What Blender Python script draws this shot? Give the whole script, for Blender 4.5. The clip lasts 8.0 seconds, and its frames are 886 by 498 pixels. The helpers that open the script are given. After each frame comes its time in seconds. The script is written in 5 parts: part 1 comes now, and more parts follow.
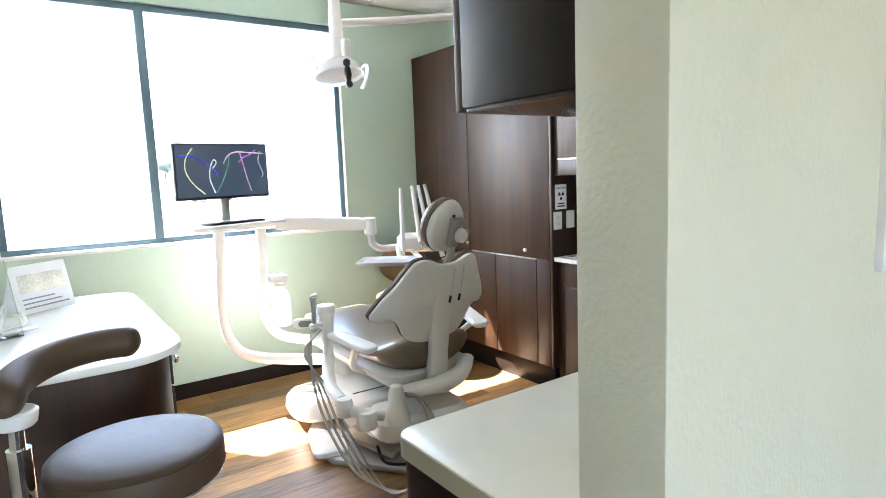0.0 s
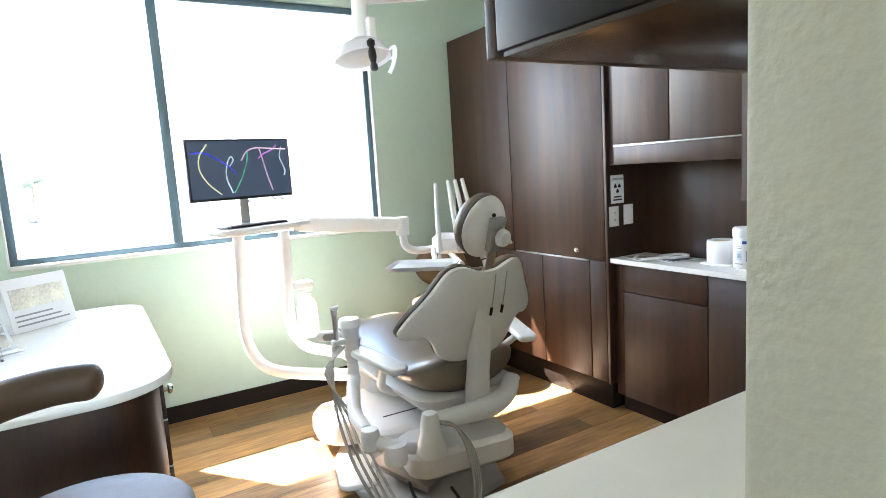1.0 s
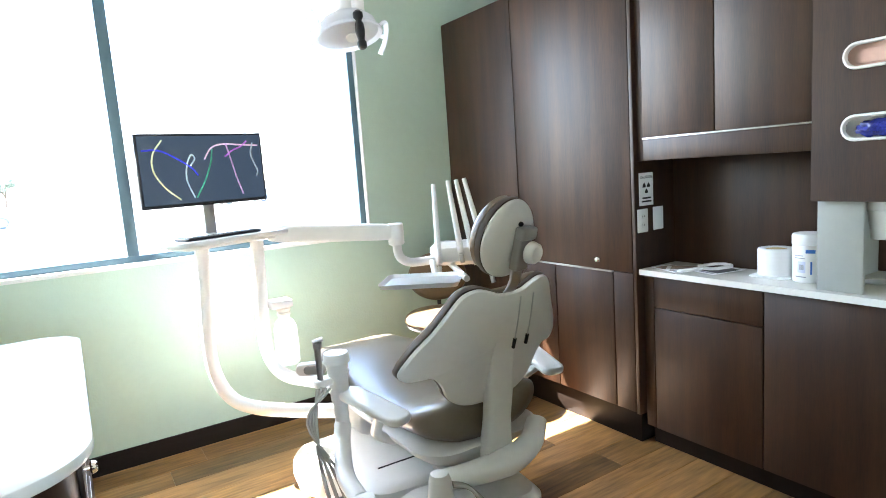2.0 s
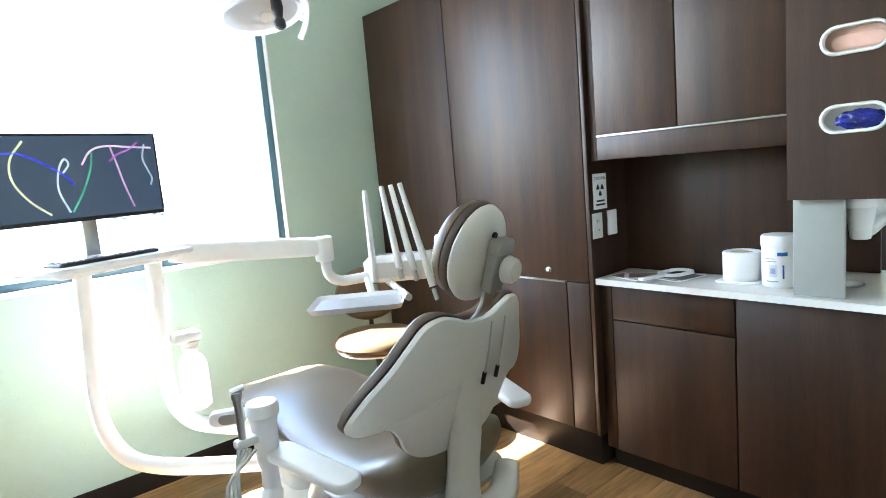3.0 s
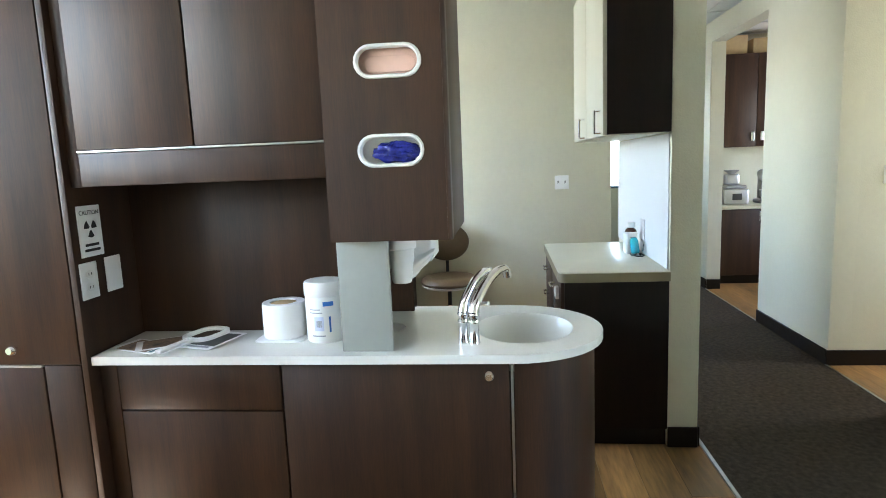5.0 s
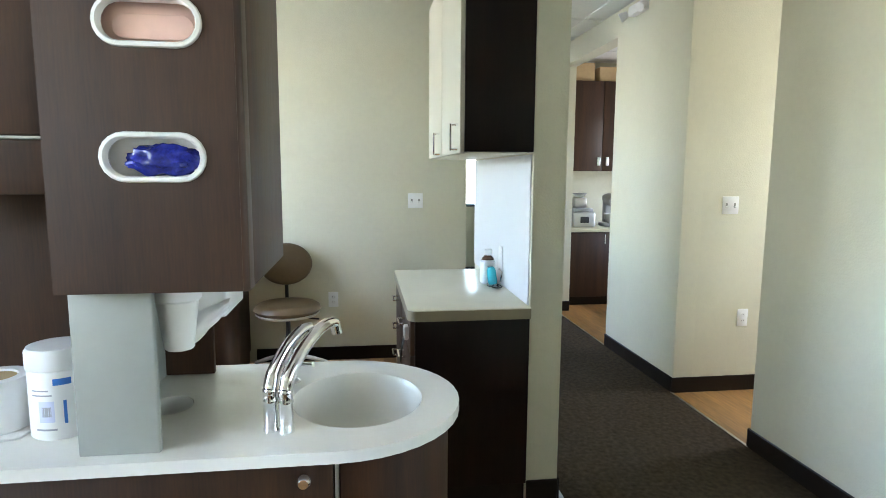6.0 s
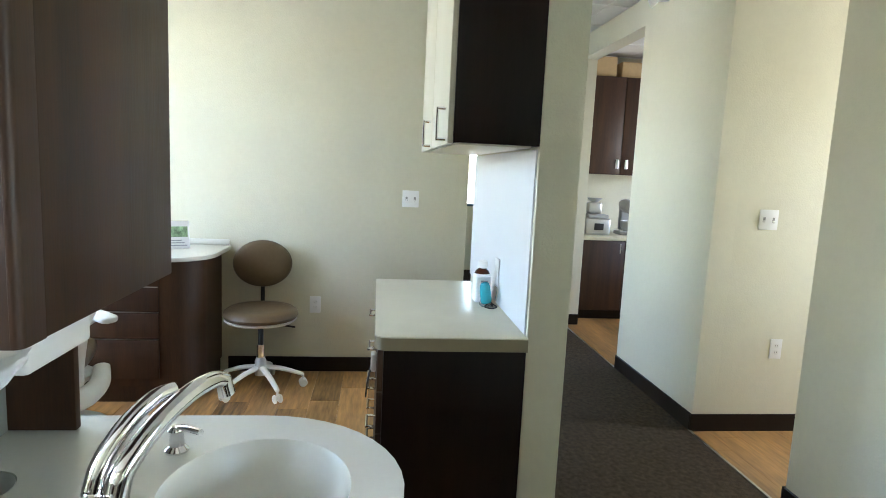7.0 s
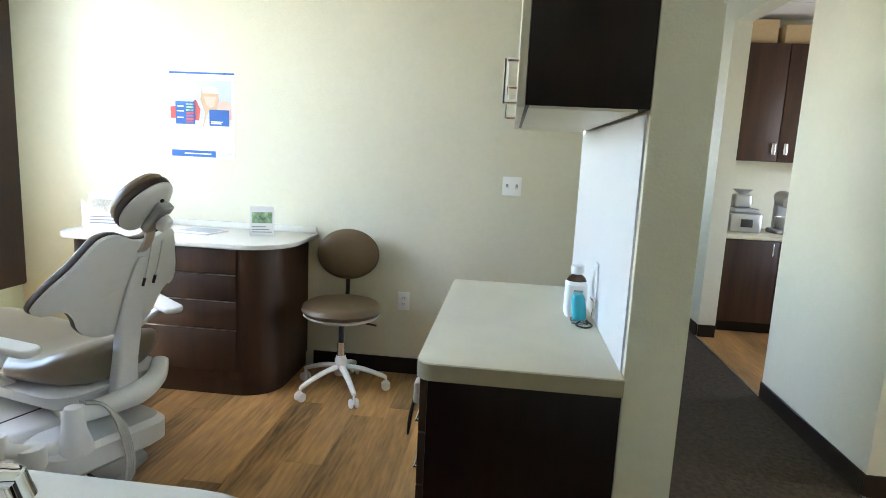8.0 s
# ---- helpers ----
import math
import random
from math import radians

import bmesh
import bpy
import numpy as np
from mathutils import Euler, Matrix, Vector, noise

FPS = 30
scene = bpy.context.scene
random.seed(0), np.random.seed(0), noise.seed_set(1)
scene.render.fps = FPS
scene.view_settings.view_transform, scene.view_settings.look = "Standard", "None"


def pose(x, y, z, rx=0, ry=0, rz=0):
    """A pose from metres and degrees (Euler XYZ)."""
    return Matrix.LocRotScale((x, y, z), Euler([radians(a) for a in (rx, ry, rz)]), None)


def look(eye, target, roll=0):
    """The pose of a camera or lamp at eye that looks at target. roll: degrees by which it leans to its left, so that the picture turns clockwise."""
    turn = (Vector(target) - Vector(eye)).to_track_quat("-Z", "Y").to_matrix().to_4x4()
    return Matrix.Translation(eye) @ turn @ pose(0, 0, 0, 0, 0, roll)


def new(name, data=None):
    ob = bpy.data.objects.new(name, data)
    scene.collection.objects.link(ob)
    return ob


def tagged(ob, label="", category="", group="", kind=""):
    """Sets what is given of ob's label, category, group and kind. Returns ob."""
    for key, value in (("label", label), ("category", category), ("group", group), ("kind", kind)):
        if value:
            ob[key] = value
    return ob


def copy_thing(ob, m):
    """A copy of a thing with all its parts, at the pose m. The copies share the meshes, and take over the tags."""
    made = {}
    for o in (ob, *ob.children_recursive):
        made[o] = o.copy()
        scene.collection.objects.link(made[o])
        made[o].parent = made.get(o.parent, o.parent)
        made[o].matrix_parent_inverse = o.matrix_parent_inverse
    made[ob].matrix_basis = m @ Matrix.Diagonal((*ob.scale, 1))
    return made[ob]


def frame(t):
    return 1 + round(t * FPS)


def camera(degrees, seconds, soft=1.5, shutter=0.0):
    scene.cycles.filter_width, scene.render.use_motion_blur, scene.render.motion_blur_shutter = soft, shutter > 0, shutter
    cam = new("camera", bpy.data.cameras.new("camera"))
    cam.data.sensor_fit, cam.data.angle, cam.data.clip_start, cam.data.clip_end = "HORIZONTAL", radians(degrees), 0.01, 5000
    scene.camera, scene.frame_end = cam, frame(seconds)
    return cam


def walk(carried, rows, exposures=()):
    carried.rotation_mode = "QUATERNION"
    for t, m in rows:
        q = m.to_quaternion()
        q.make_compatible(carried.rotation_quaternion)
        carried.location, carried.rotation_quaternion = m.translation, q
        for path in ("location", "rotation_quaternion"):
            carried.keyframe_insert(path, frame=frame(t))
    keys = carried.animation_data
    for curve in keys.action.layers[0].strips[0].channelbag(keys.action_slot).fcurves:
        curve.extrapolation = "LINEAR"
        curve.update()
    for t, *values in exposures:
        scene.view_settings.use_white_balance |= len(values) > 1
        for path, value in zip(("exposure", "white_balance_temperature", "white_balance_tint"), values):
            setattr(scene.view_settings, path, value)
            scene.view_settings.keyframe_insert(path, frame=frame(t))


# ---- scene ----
cam = camera(73.8, 8.0, soft=0.9)
PATH = [
    (0, (0.589, 0.336, 1.456), (1.726, 1.961, 1.2), -2.2),
    (0.5, (0.723, 0.462, 1.464), (1.768, 2.146, 1.191), -3.4),
    (1, (0.834, 0.648, 1.444), (1.845, 2.353, 1.178), -3.6),
    (1.5, (0.929, 0.889, 1.442), (1.959, 2.582, 1.175), -3.7),
    (3, (1.119, 1.461, 1.427), (2.414, 2.962, 1.163), -4.9),
    (3.5, (1.163, 1.598, 1.423), (2.699, 2.847, 1.142), -4.8),
    (4, (1.303, 1.662, 1.425), (3.034, 2.617, 1.125), -4.4),
    (4.5, (1.514, 1.677, 1.423), (3.393, 2.291, 1.123), -3.4),
    (5, (1.674, 1.697, 1.437), (3.642, 1.911, 1.152), -2.3),
    (6.5, (2.385, 1.555, 1.453), (4.343, 1.23, 1.207), 0.9),
    (7, (2.596, 1.46, 1.449), (4.566, 1.231, 1.187), 2.7),
    (7.5, (2.838, 1.362, 1.437), (4.817, 1.281, 1.157), 3.1),
    (8, (3.083, 1.243, 1.419), (5.047, 1.451, 1.102), 2.8),
]

EXPO = [(0, 4.37, 6200, 17), (1.2, 4.36, 6100, 15), (3.0, 4.4, 5850, 11), (4.0, 4.37, 5850, 11), (5.0, 4.26, 6000, 11), (6.3, 4.23, 6050, 11), (7.5, 4.25, 6050, 12), (8, 4.21, 6150, 12)]
walk(cam, [(t, look(eye, target, roll)) for t, eye, target, roll in PATH], EXPO)

# ---- light ----
SUN_WAY = Vector((0.53, -0.70, -1.0)).normalized()      # the way the sunlight travels
world = bpy.data.worlds.new("sky")
scene.world = world
world.use_nodes = True
wn = world.node_tree.nodes
sky = wn.new("ShaderNodeTexSky")
sky.sky_type, sky.sun_disc = "NISHITA", False
sky.sun_elevation = math.asin(-SUN_WAY.z)
sky.sun_rotation = math.atan2(-SUN_WAY.x, -SUN_WAY.y)
world.node_tree.links.new(sky.outputs[0], wn["Background"].inputs[0])
wn["Background"].inputs[1].default_value = 0.15
sun_data = bpy.data.lights.new("sun", "SUN")
sun_data.energy, sun_data.angle, sun_data.color = 4.8, radians(0.5), (1.0, 0.95, 0.87)
sun = new("sun", sun_data)
sun.matrix_world = Matrix.Translation((0, 8, 9)) @ SUN_WAY.to_track_quat("-Z", "Y").to_matrix().to_4x4()


# ---- materials ----
def mat(name, color, rough=0.5, metal=0.0, vary=0.06, scale=8.0, bump=0.0, bump_scale=60.0, stretch=(1, 1, 1), spec=0.5, coat=0.0,
        rand=0.0, emit=None, fine=0.5):
    """A surface with two scales of colour variation, uneven gloss and fine relief."""
    m = bpy.data.materials.new(name)
    m.use_nodes = True
    nt = m.node_tree
    n, link = nt.nodes, nt.links.new
    p = n["Principled BSDF"]
    p.inputs["Metallic"].default_value = metal
    p.inputs["Specular IOR Level"].default_value = spec
    p.inputs["Coat Weight"].default_value = coat
    p.inputs["Coat Roughness"].default_value = 0.12
    co = n.new("ShaderNodeTexCoord")
    mp = n.new("ShaderNodeMapping")
    mp.inputs["Scale"].default_value = stretch
    link(co.outputs["Object"], mp.inputs[0])
    info = n.new("ShaderNodeObjectInfo")
    off = n.new("ShaderNodeVectorMath")
    off.operation = "MULTIPLY_ADD"
    link(info.outputs["Random"], off.inputs[0])
    off.inputs[1].default_value = (37, 23, 11)
    link(mp.outputs[0], off.inputs[2])
    a, b = n.new("ShaderNodeTexNoise"), n.new("ShaderNodeTexNoise")
    a.inputs["Scale"].default_value, b.inputs["Scale"].default_value = scale * 0.25, scale * 4
    a.inputs["Detail"].default_value = b.inputs["Detail"].default_value = 4
    link(off.outputs[0], a.inputs[0]), link(off.outputs[0], b.inputs[0])
    mix = n.new("ShaderNodeMath")
    mix.operation = "MULTIPLY_ADD"
    link(b.outputs[0], mix.inputs[0])
    mix.inputs[1].default_value = fine
    link(a.outputs[0], mix.inputs[2])
    ramp = n.new("ShaderNodeMapRange")
    ramp.inputs["From Min"].default_value, ramp.inputs["From Max"].default_value = 0.3 + 0.3 * fine, 0.7 + 0.7 * fine
    ramp.inputs["To Min"].default_value, ramp.inputs["To Max"].default_value = 1 - 2 * vary, 1 + 2 * vary
    link(mix.outputs[0], ramp.inputs[0])
    last = ramp.outputs[0]
    if rand:
        r = n.new("ShaderNodeMath")
        r.operation = "MULTIPLY_ADD"
        link(info.outputs["Random"], r.inputs[0])
        r.inputs[1].default_value, r.inputs[2].default_value = 2 * rand, 1 - rand
        r2 = n.new("ShaderNodeMath")
        r2.operation = "MULTIPLY"
        link(last, r2.inputs[0]), link(r.outputs[0], r2.inputs[1])
        last = r2.outputs[0]
    col = n.new("ShaderNodeVectorMath")
    col.operation = "SCALE"
    col.inputs[0].default_value = color
    link(last, col.inputs["Scale"])
    link(col.outputs[0], p.inputs["Base Color"])
    ro = n.new("ShaderNodeMapRange")
    ro.inputs["To Min"].default_value, ro.inputs["To Max"].default_value = rough * 0.85, min(1, rough * 1.15)
    link(b.outputs[0], ro.inputs[0])
    link(ro.outputs[0], p.inputs["Roughness"])
    if bump:
        t = n.new("ShaderNodeTexNoise")
        t.inputs["Scale"].default_value = bump_scale
        t.inputs["Detail"].default_value = 3
        link(mp.outputs[0], t.inputs[0])
        bp = n.new("ShaderNodeBump")
        bp.inputs["Strength"].default_value, bp.inputs["Distance"].default_value = bump, 0.004
        link(t.outputs[0], bp.inputs["Height"])
        link(bp.outputs[0], p.inputs["Normal"])
    if emit:
        p.inputs["Emission Color"].default_value = (*emit[:3], 1)
        p.inputs["Emission Strength"].default_value = emit[3]
    return m


CREAM = mat("cream wall paint", (0.68, 0.657, 0.512), 0.6, vary=0.02, bump=0.4, bump_scale=110)
GREEN = mat("sage green wall paint", (0.47, 0.60, 0.49), 0.6, vary=0.02, bump=0.3, bump_scale=90)
WHITE_WALL = mat("white splash panel", (0.70, 0.71, 0.71), 0.45, vary=0.01, bump=0.1, bump_scale=90)
ESPRESSO = mat("espresso wood laminate", (0.038, 0.0158, 0.0058), 0.47, vary=0.28, scale=9, stretch=(7, 7, 0.5), bump=0.05, bump_scale=30, spec=0.43, rand=0.10)
# espresso again, darkened: the end panels' shade is put into this colour
SHADED_ESPRESSO = mat("espresso laminate darkened for shade", (0.011, 0.0045, 0.0028), 0.34, vary=0.2, scale=9, stretch=(7, 7, 0.5), spec=0.22)
DARKBASE = mat("dark vinyl baseboard", (0.014, 0.009, 0.006), 0.42, vary=0.1, spec=0.22)
LAMINATE = mat("almond laminate worktop", (0.61, 0.57, 0.435), 0.30, vary=0.025, scale=30, bump=0.03, bump_scale=200)
GLOSSWOOD = mat("glossy espresso underside", (0.020, 0.009, 0.005), 0.20, vary=0.2, spec=0.7)
EDGE = mat("tan laminate edge", (0.30, 0.26, 0.17), 0.4, vary=0.03)
ALMOND = mat("almond laminate door", (0.55, 0.52, 0.41), 0.4, vary=0.02)
PALEPIC = mat("pale photo print", (0.74, 0.71, 0.60), 0.7, vary=0.22, scale=25)
SOLID = mat("white solid surface", (0.77, 0.765, 0.70), 0.20, vary=0.015, scale=20)
WOOD = mat("oak vinyl plank", (0.345, 0.19, 0.066), 0.34, vary=0.42, scale=2.4, stretch=(0.7, 6, 1), bump=0.1, bump_scale=25, rand=0.52)
SUBFLOOR = mat("dark underlay", (0.05, 0.03, 0.018), 0.8)
CARPET = mat("dark brown carpet", (0.052, 0.037, 0.021), 0.95, vary=0.28, scale=150, bump=1.0, bump_scale=220, spec=0.1)
CEIL = mat("white ceiling tile", (0.80, 0.80, 0.77), 0.9, vary=0.02, bump=0.5, bump_scale=140)
ALU = mat("grey-blue aluminium frame", (0.085, 0.145, 0.175), 0.4, 0.3, vary=0.05)
SILL = mat("white window sill", (0.80, 0.80, 0.77), 0.4, vary=0.02)
PLASTIC = mat("light grey plastic", (0.77, 0.77, 0.74), 0.30, vary=0.02)
GREYPLASTIC = mat("mid grey plastic", (0.30, 0.30, 0.29), 0.4, vary=0.03)
COLUMN = mat("pale grey laminate", (0.31, 0.325, 0.29), 0.45, vary=0.03)
CHAIRBASE = mat("grey base paint", (0.36, 0.35, 0.33), 0.4, vary=0.04)
UPHOL = mat("taupe vinyl upholstery", (0.120, 0.080, 0.040), 0.40, spec=0.32, vary=0.06, scale=10, bump=0.12, bump_scale=220)
# taupe vinyl darkened: the backlit assistant stool's shade is in this colour
SHADED_VINYL = mat("shade-darkened brown vinyl", (0.070, 0.044, 0.025), 0.52, spec=0.3, vary=0.06, scale=10, bump=0.12, bump_scale=220)
SEATVINYL = mat("pale taupe vinyl", (0.175, 0.140, 0.095), 0.30, vary=0.05, scale=10, bump=0.12, bump_scale=220)
PIPING = mat("brown edge trim", (0.075, 0.055, 0.038), 0.5)
CHROME = mat("chrome", (0.82, 0.82, 0.82), 0.08, 1.0, vary=0.01)
STEEL = mat("brushed steel", (0.55, 0.55, 0.54), 0.30, 1.0, vary=0.02)
BLACK = mat("black plastic", (0.012, 0.012, 0.013), 0.4)
WHITEP = mat("white plastic", (0.82, 0.82, 0.80), 0.35, vary=0.02)
PAPER = mat("white paper", (0.85, 0.85, 0.84), 0.8, vary=0.02)
SATIN = mat("satin steel", (0.62, 0.63, 0.64), 0.42, 0.9, vary=0.02)
TRAYSTEEL = mat("polished steel tray", (0.74, 0.78, 0.85), 0.36, 1.0, vary=0.02)
HOSE = mat("shiny grey hose", (0.46, 0.45, 0.41), 0.24, 0.35, vary=0.04)
BLUE = mat("blue print", (0.03, 0.14, 0.48), 0.6)
RED = mat("red print", (0.62, 0.10, 0.09), 0.6)
PINK = mat("pink print", (0.80, 0.52, 0.42), 0.6)
TAN = mat("tan print", (0.62, 0.42, 0.25), 0.6)
LILAC = mat("pale blue print", (0.62, 0.66, 0.82), 0.7)
BROWNPIC = mat("brown photo print", (0.20, 0.125, 0.075), 0.4, vary=0.75, scale=38)
TEALPIC = mat("dull teal print", (0.06, 0.20, 0.23), 0.4, vary=0.4, scale=38)
GREENP = mat("green print", (0.30, 0.46, 0.26), 0.6, vary=0.5, scale=90)
CREAMP = mat("cream print", (0.80, 0.74, 0.60), 0.7)
GREYINK = mat("grey print", (0.32, 0.33, 0.36), 0.7)
GLOVE = mat("blue glove rubber", (0.014, 0.020, 0.20), 0.25, vary=0.5, scale=40)
TEAL = mat("turquoise plastic", (0.05, 0.45, 0.55), 0.25)
AMBER = mat("dark brown liquid", (0.06, 0.02, 0.01), 0.2)
CARDBOARD = mat("cardboard", (0.52, 0.38, 0.20), 0.8)
ASPHALT = mat("pale concrete", (0.32, 0.31, 0.29), 0.9, vary=0.1)
CARPAINT = mat("blue-grey car paint", (0.20, 0.24, 0.30), 0.35, 0.0, coat=0.2)
# rubber paled in colour to stand in for the glare outdoors
TYRE = mat("washed-out tyre rubber", (0.12, 0.12, 0.12), 0.8)
LEAF = mat("leaf green", (0.05, 0.08, 0.05), 0.7, vary=0.3)
BARK = mat("bark", (0.10, 0.07, 0.05), 0.9, vary=0.2)
FACADE = mat("pale building plaster", (0.45, 0.43, 0.39), 0.9)


def clear(name, tint, ior):
    """Thin clear sheet: see-through, with mirror gloss by Fresnel."""
    m = bpy.data.materials.new(name)
    m.use_nodes = True
    nt = m.node_tree
    nt.nodes.remove(nt.nodes["Principled BSDF"])
    tr, gl, mx, fr = (nt.nodes.new("ShaderNode" + k) for k in ("BsdfTransparent", "BsdfGlossy", "MixShader", "Fresnel"))
    tr.inputs[0].default_value = (*tint, 1)
    gl.inputs["Roughness"].default_value = 0.03
    fr.inputs[0].default_value = ior
    for k, (x, y) in enumerate(((fr, 0), (tr, 1), (gl, 2))):
        nt.links.new(x.outputs[0], mx.inputs[y])
    nt.links.new(mx.outputs[0], nt.nodes["Material Output"].inputs[0])
    return m


GLASS = clear("window glass", (0.97, 0.985, 0.98), 1.3)
def frosted(name, color):
    """Milky plastic that lets light from behind shine through."""
    m = bpy.data.materials.new(name)
    m.use_nodes = True
    nt = m.node_tree
    p = nt.nodes["Principled BSDF"]
    p.inputs["Base Color"].default_value = (*color, 1)
    p.inputs["Roughness"].default_value = 0.25
    tl, mx = nt.nodes.new("ShaderNodeBsdfTranslucent"), nt.nodes.new("ShaderNodeMixShader")
    tl.inputs[0].default_value = (*color, 1)
    mx.inputs[0].default_value = 0.5
    nt.links.new(p.outputs[0], mx.inputs[1])
    nt.links.new(tl.outputs[0], mx.inputs[2])
    nt.links.new(mx.outputs[0], nt.nodes["Material Output"].inputs[0])
    return m


FROST = frosted("milky clear plastic", (0.86, 0.87, 0.90))
FROSTWARM = frosted("warm milky reflector", (0.86, 0.74, 0.38))
CLEARP = clear("clear plastic", (0.94, 0.95, 0.95), 1.5)
SCREEN = mat("dark monitor picture", (0.01, 0.012, 0.014), 0.25, emit=(0.085, 0.13, 0.19, 0.030))


def glow(name, c, s=0.9):
    return mat(name, c, 0.5, emit=(*c, s))


# ---- mesh helpers ----
def join(*bms):
    out = bmesh.new()
    for b in bms:
        me = bpy.data.meshes.new("t")
        b.to_mesh(me)
        out.from_mesh(me)
        bpy.data.meshes.remove(me)
        b.free()
    return out


def put(bm, m):
    bmesh.ops.transform(bm, matrix=m, verts=bm.verts)
    return bm


def rbox(x0, x1, y0, y1, z0, z1, bev=0.004, seg=2):
    bm = bmesh.new()
    bmesh.ops.create_cube(bm, size=1)
    bmesh.ops.scale(bm, vec=(x1 - x0, y1 - y0, z1 - z0), verts=bm.verts)
    if bev:
        bev = min(bev, 0.49 * min(abs(x1 - x0), abs(y1 - y0), abs(z1 - z0)))
        bmesh.ops.bevel(bm, geom=bm.edges[:], offset=bev, segments=seg, profile=0.5, affect="EDGES")
    bmesh.ops.translate(bm, vec=((x0 + x1) / 2, (y0 + y1) / 2, (z0 + z1) / 2), verts=bm.verts)
    return bm


def cbox(c, s, bev=0.004, seg=2, m=None):
    bm = rbox(-s[0] / 2, s[0] / 2, -s[1] / 2, s[1] / 2, -s[2] / 2, s[2] / 2, bev, seg)
    if m:
        put(bm, m)
    return put(bm, Matrix.Translation(c))


def loft(rings, caps=True, closed=True):
    bm = bmesh.new()
    vs = [[bm.verts.new(p) for p in r] for r in rings]
    for a, b in zip(vs, vs[1:]):
        k = len(a)
        for i in range(k if closed else k - 1):
            bm.faces.new((a[i], a[(i + 1) % k], b[(i + 1) % k], b[i]))
    if caps:
        bm.faces.new(vs[0][::-1]), bm.faces.new(vs[-1])
    bmesh.ops.recalc_face_normals(bm, faces=bm.faces)
    return bm


def smooth_path(pts, n=6):
    pts = [Vector(p) for p in pts]
    if len(pts) < 3:
        return pts
    q = [2 * pts[0] - pts[1]] + pts + [2 * pts[-1] - pts[-2]]
    out = []
    for i in range(1, len(q) - 2):
        a, b, c, d = q[i - 1:i + 3]
        for k in range(n):
            t = k / n
            out.append(0.5 * (2 * b + (c - a) * t + (2 * a - 5 * b + 4 * c - d) * t * t + (3 * b - a - 3 * c + d) * t ** 3))
    return out + [pts[-1]]


def tube(pts, r, seg=12, n=6, flat=1.0, round_end=False):
    """A round bar along a smooth path; r may be a function of the way along (0 to 1)."""
    p = smooth_path(pts, n)
    if round_end:
        d0, d1 = (p[0] - p[1]).normalized(), (p[-1] - p[-2]).normalized()
    rings, up = [], None
    for i, c in enumerate(p):
        d = (p[min(i + 1, len(p) - 1)] - p[max(i - 1, 0)]).normalized()
        if up is None:
            up = d.orthogonal().normalized() if abs(d.z) > 0.9 else Vector((0, 0, 1))
        s = d.cross(up).normalized()
        up = s.cross(d).normalized()
        rr = r(i / (len(p) - 1)) if callable(r) else r
        rings.append([c + rr * (math.cos(2 * math.pi * k / seg) * s + flat * math.sin(2 * math.pi * k / seg) * up) for k in range(seg)])
    return loft(rings)


def lathe(profile, seg=32):
    return loft([[(r * math.cos(2 * math.pi * k / seg), r * math.sin(2 * math.pi * k / seg), z) for k in range(seg)] for r, z in profile])


def cyl(a, b, r, r2=None, seg=24, bev=0.0):
    a, b = Vector(a), Vector(b)
    h, r2 = (b - a).length, r if r2 is None else r2
    pr = [(r, 0), (r2, h)] if not bev else [(r - bev, 0), (r, bev), (r2, h - bev), (r2 - bev, h)]
    return put(lathe(pr, seg), Matrix.Translation(a) @ (b - a).to_track_quat("Z", "Y").to_matrix().to_4x4())


def prism(outline, z0, z1, bev=0.0, seg=2):
    bm = loft([[(x, y, z0) for x, y in outline], [(x, y, z1) for x, y in outline]])
    if bev:
        es = [e for e in bm.edges if len(e.link_faces) == 2 and e.calc_face_angle(0) > 0.9]
        bmesh.ops.bevel(bm, geom=es, offset=bev, segments=seg, profile=0.5, affect="EDGES")
    return bm


def stadium(cx, cy, hw, hh, n=10):
    a = [math.pi * (k / n - 0.5) for k in range(n + 1)]
    return [(cx + hw - hh + hh * math.cos(t), cy + hh * math.sin(t)) for t in a] + [(cx - hw + hh - hh * math.cos(t), cy - hh * math.sin(t)) for t in a]


def rounded(x0, x1, y0, y1, r, n=6):
    """A rectangle with round corners; r: one radius or those of the corners (x1 y1), (x0 y1), (x0 y0), (x1 y0)."""
    rs = r if isinstance(r, (tuple, list)) else (r,) * 4
    out = []
    for k, (cx, cy) in enumerate(((x1, y1), (x0, y1), (x0, y0), (x1, y0))):
        rr = max(rs[k], 1e-4)
        ox, oy = cx + (-rr if k in (0, 3) else rr), cy + (-rr if k in (0, 1) else rr)
        for i in range(n + 1):
            t = math.pi / 2 * (k + i / n)
            out.append((ox + rr * math.cos(t), oy + rr * math.sin(t)))
    return out


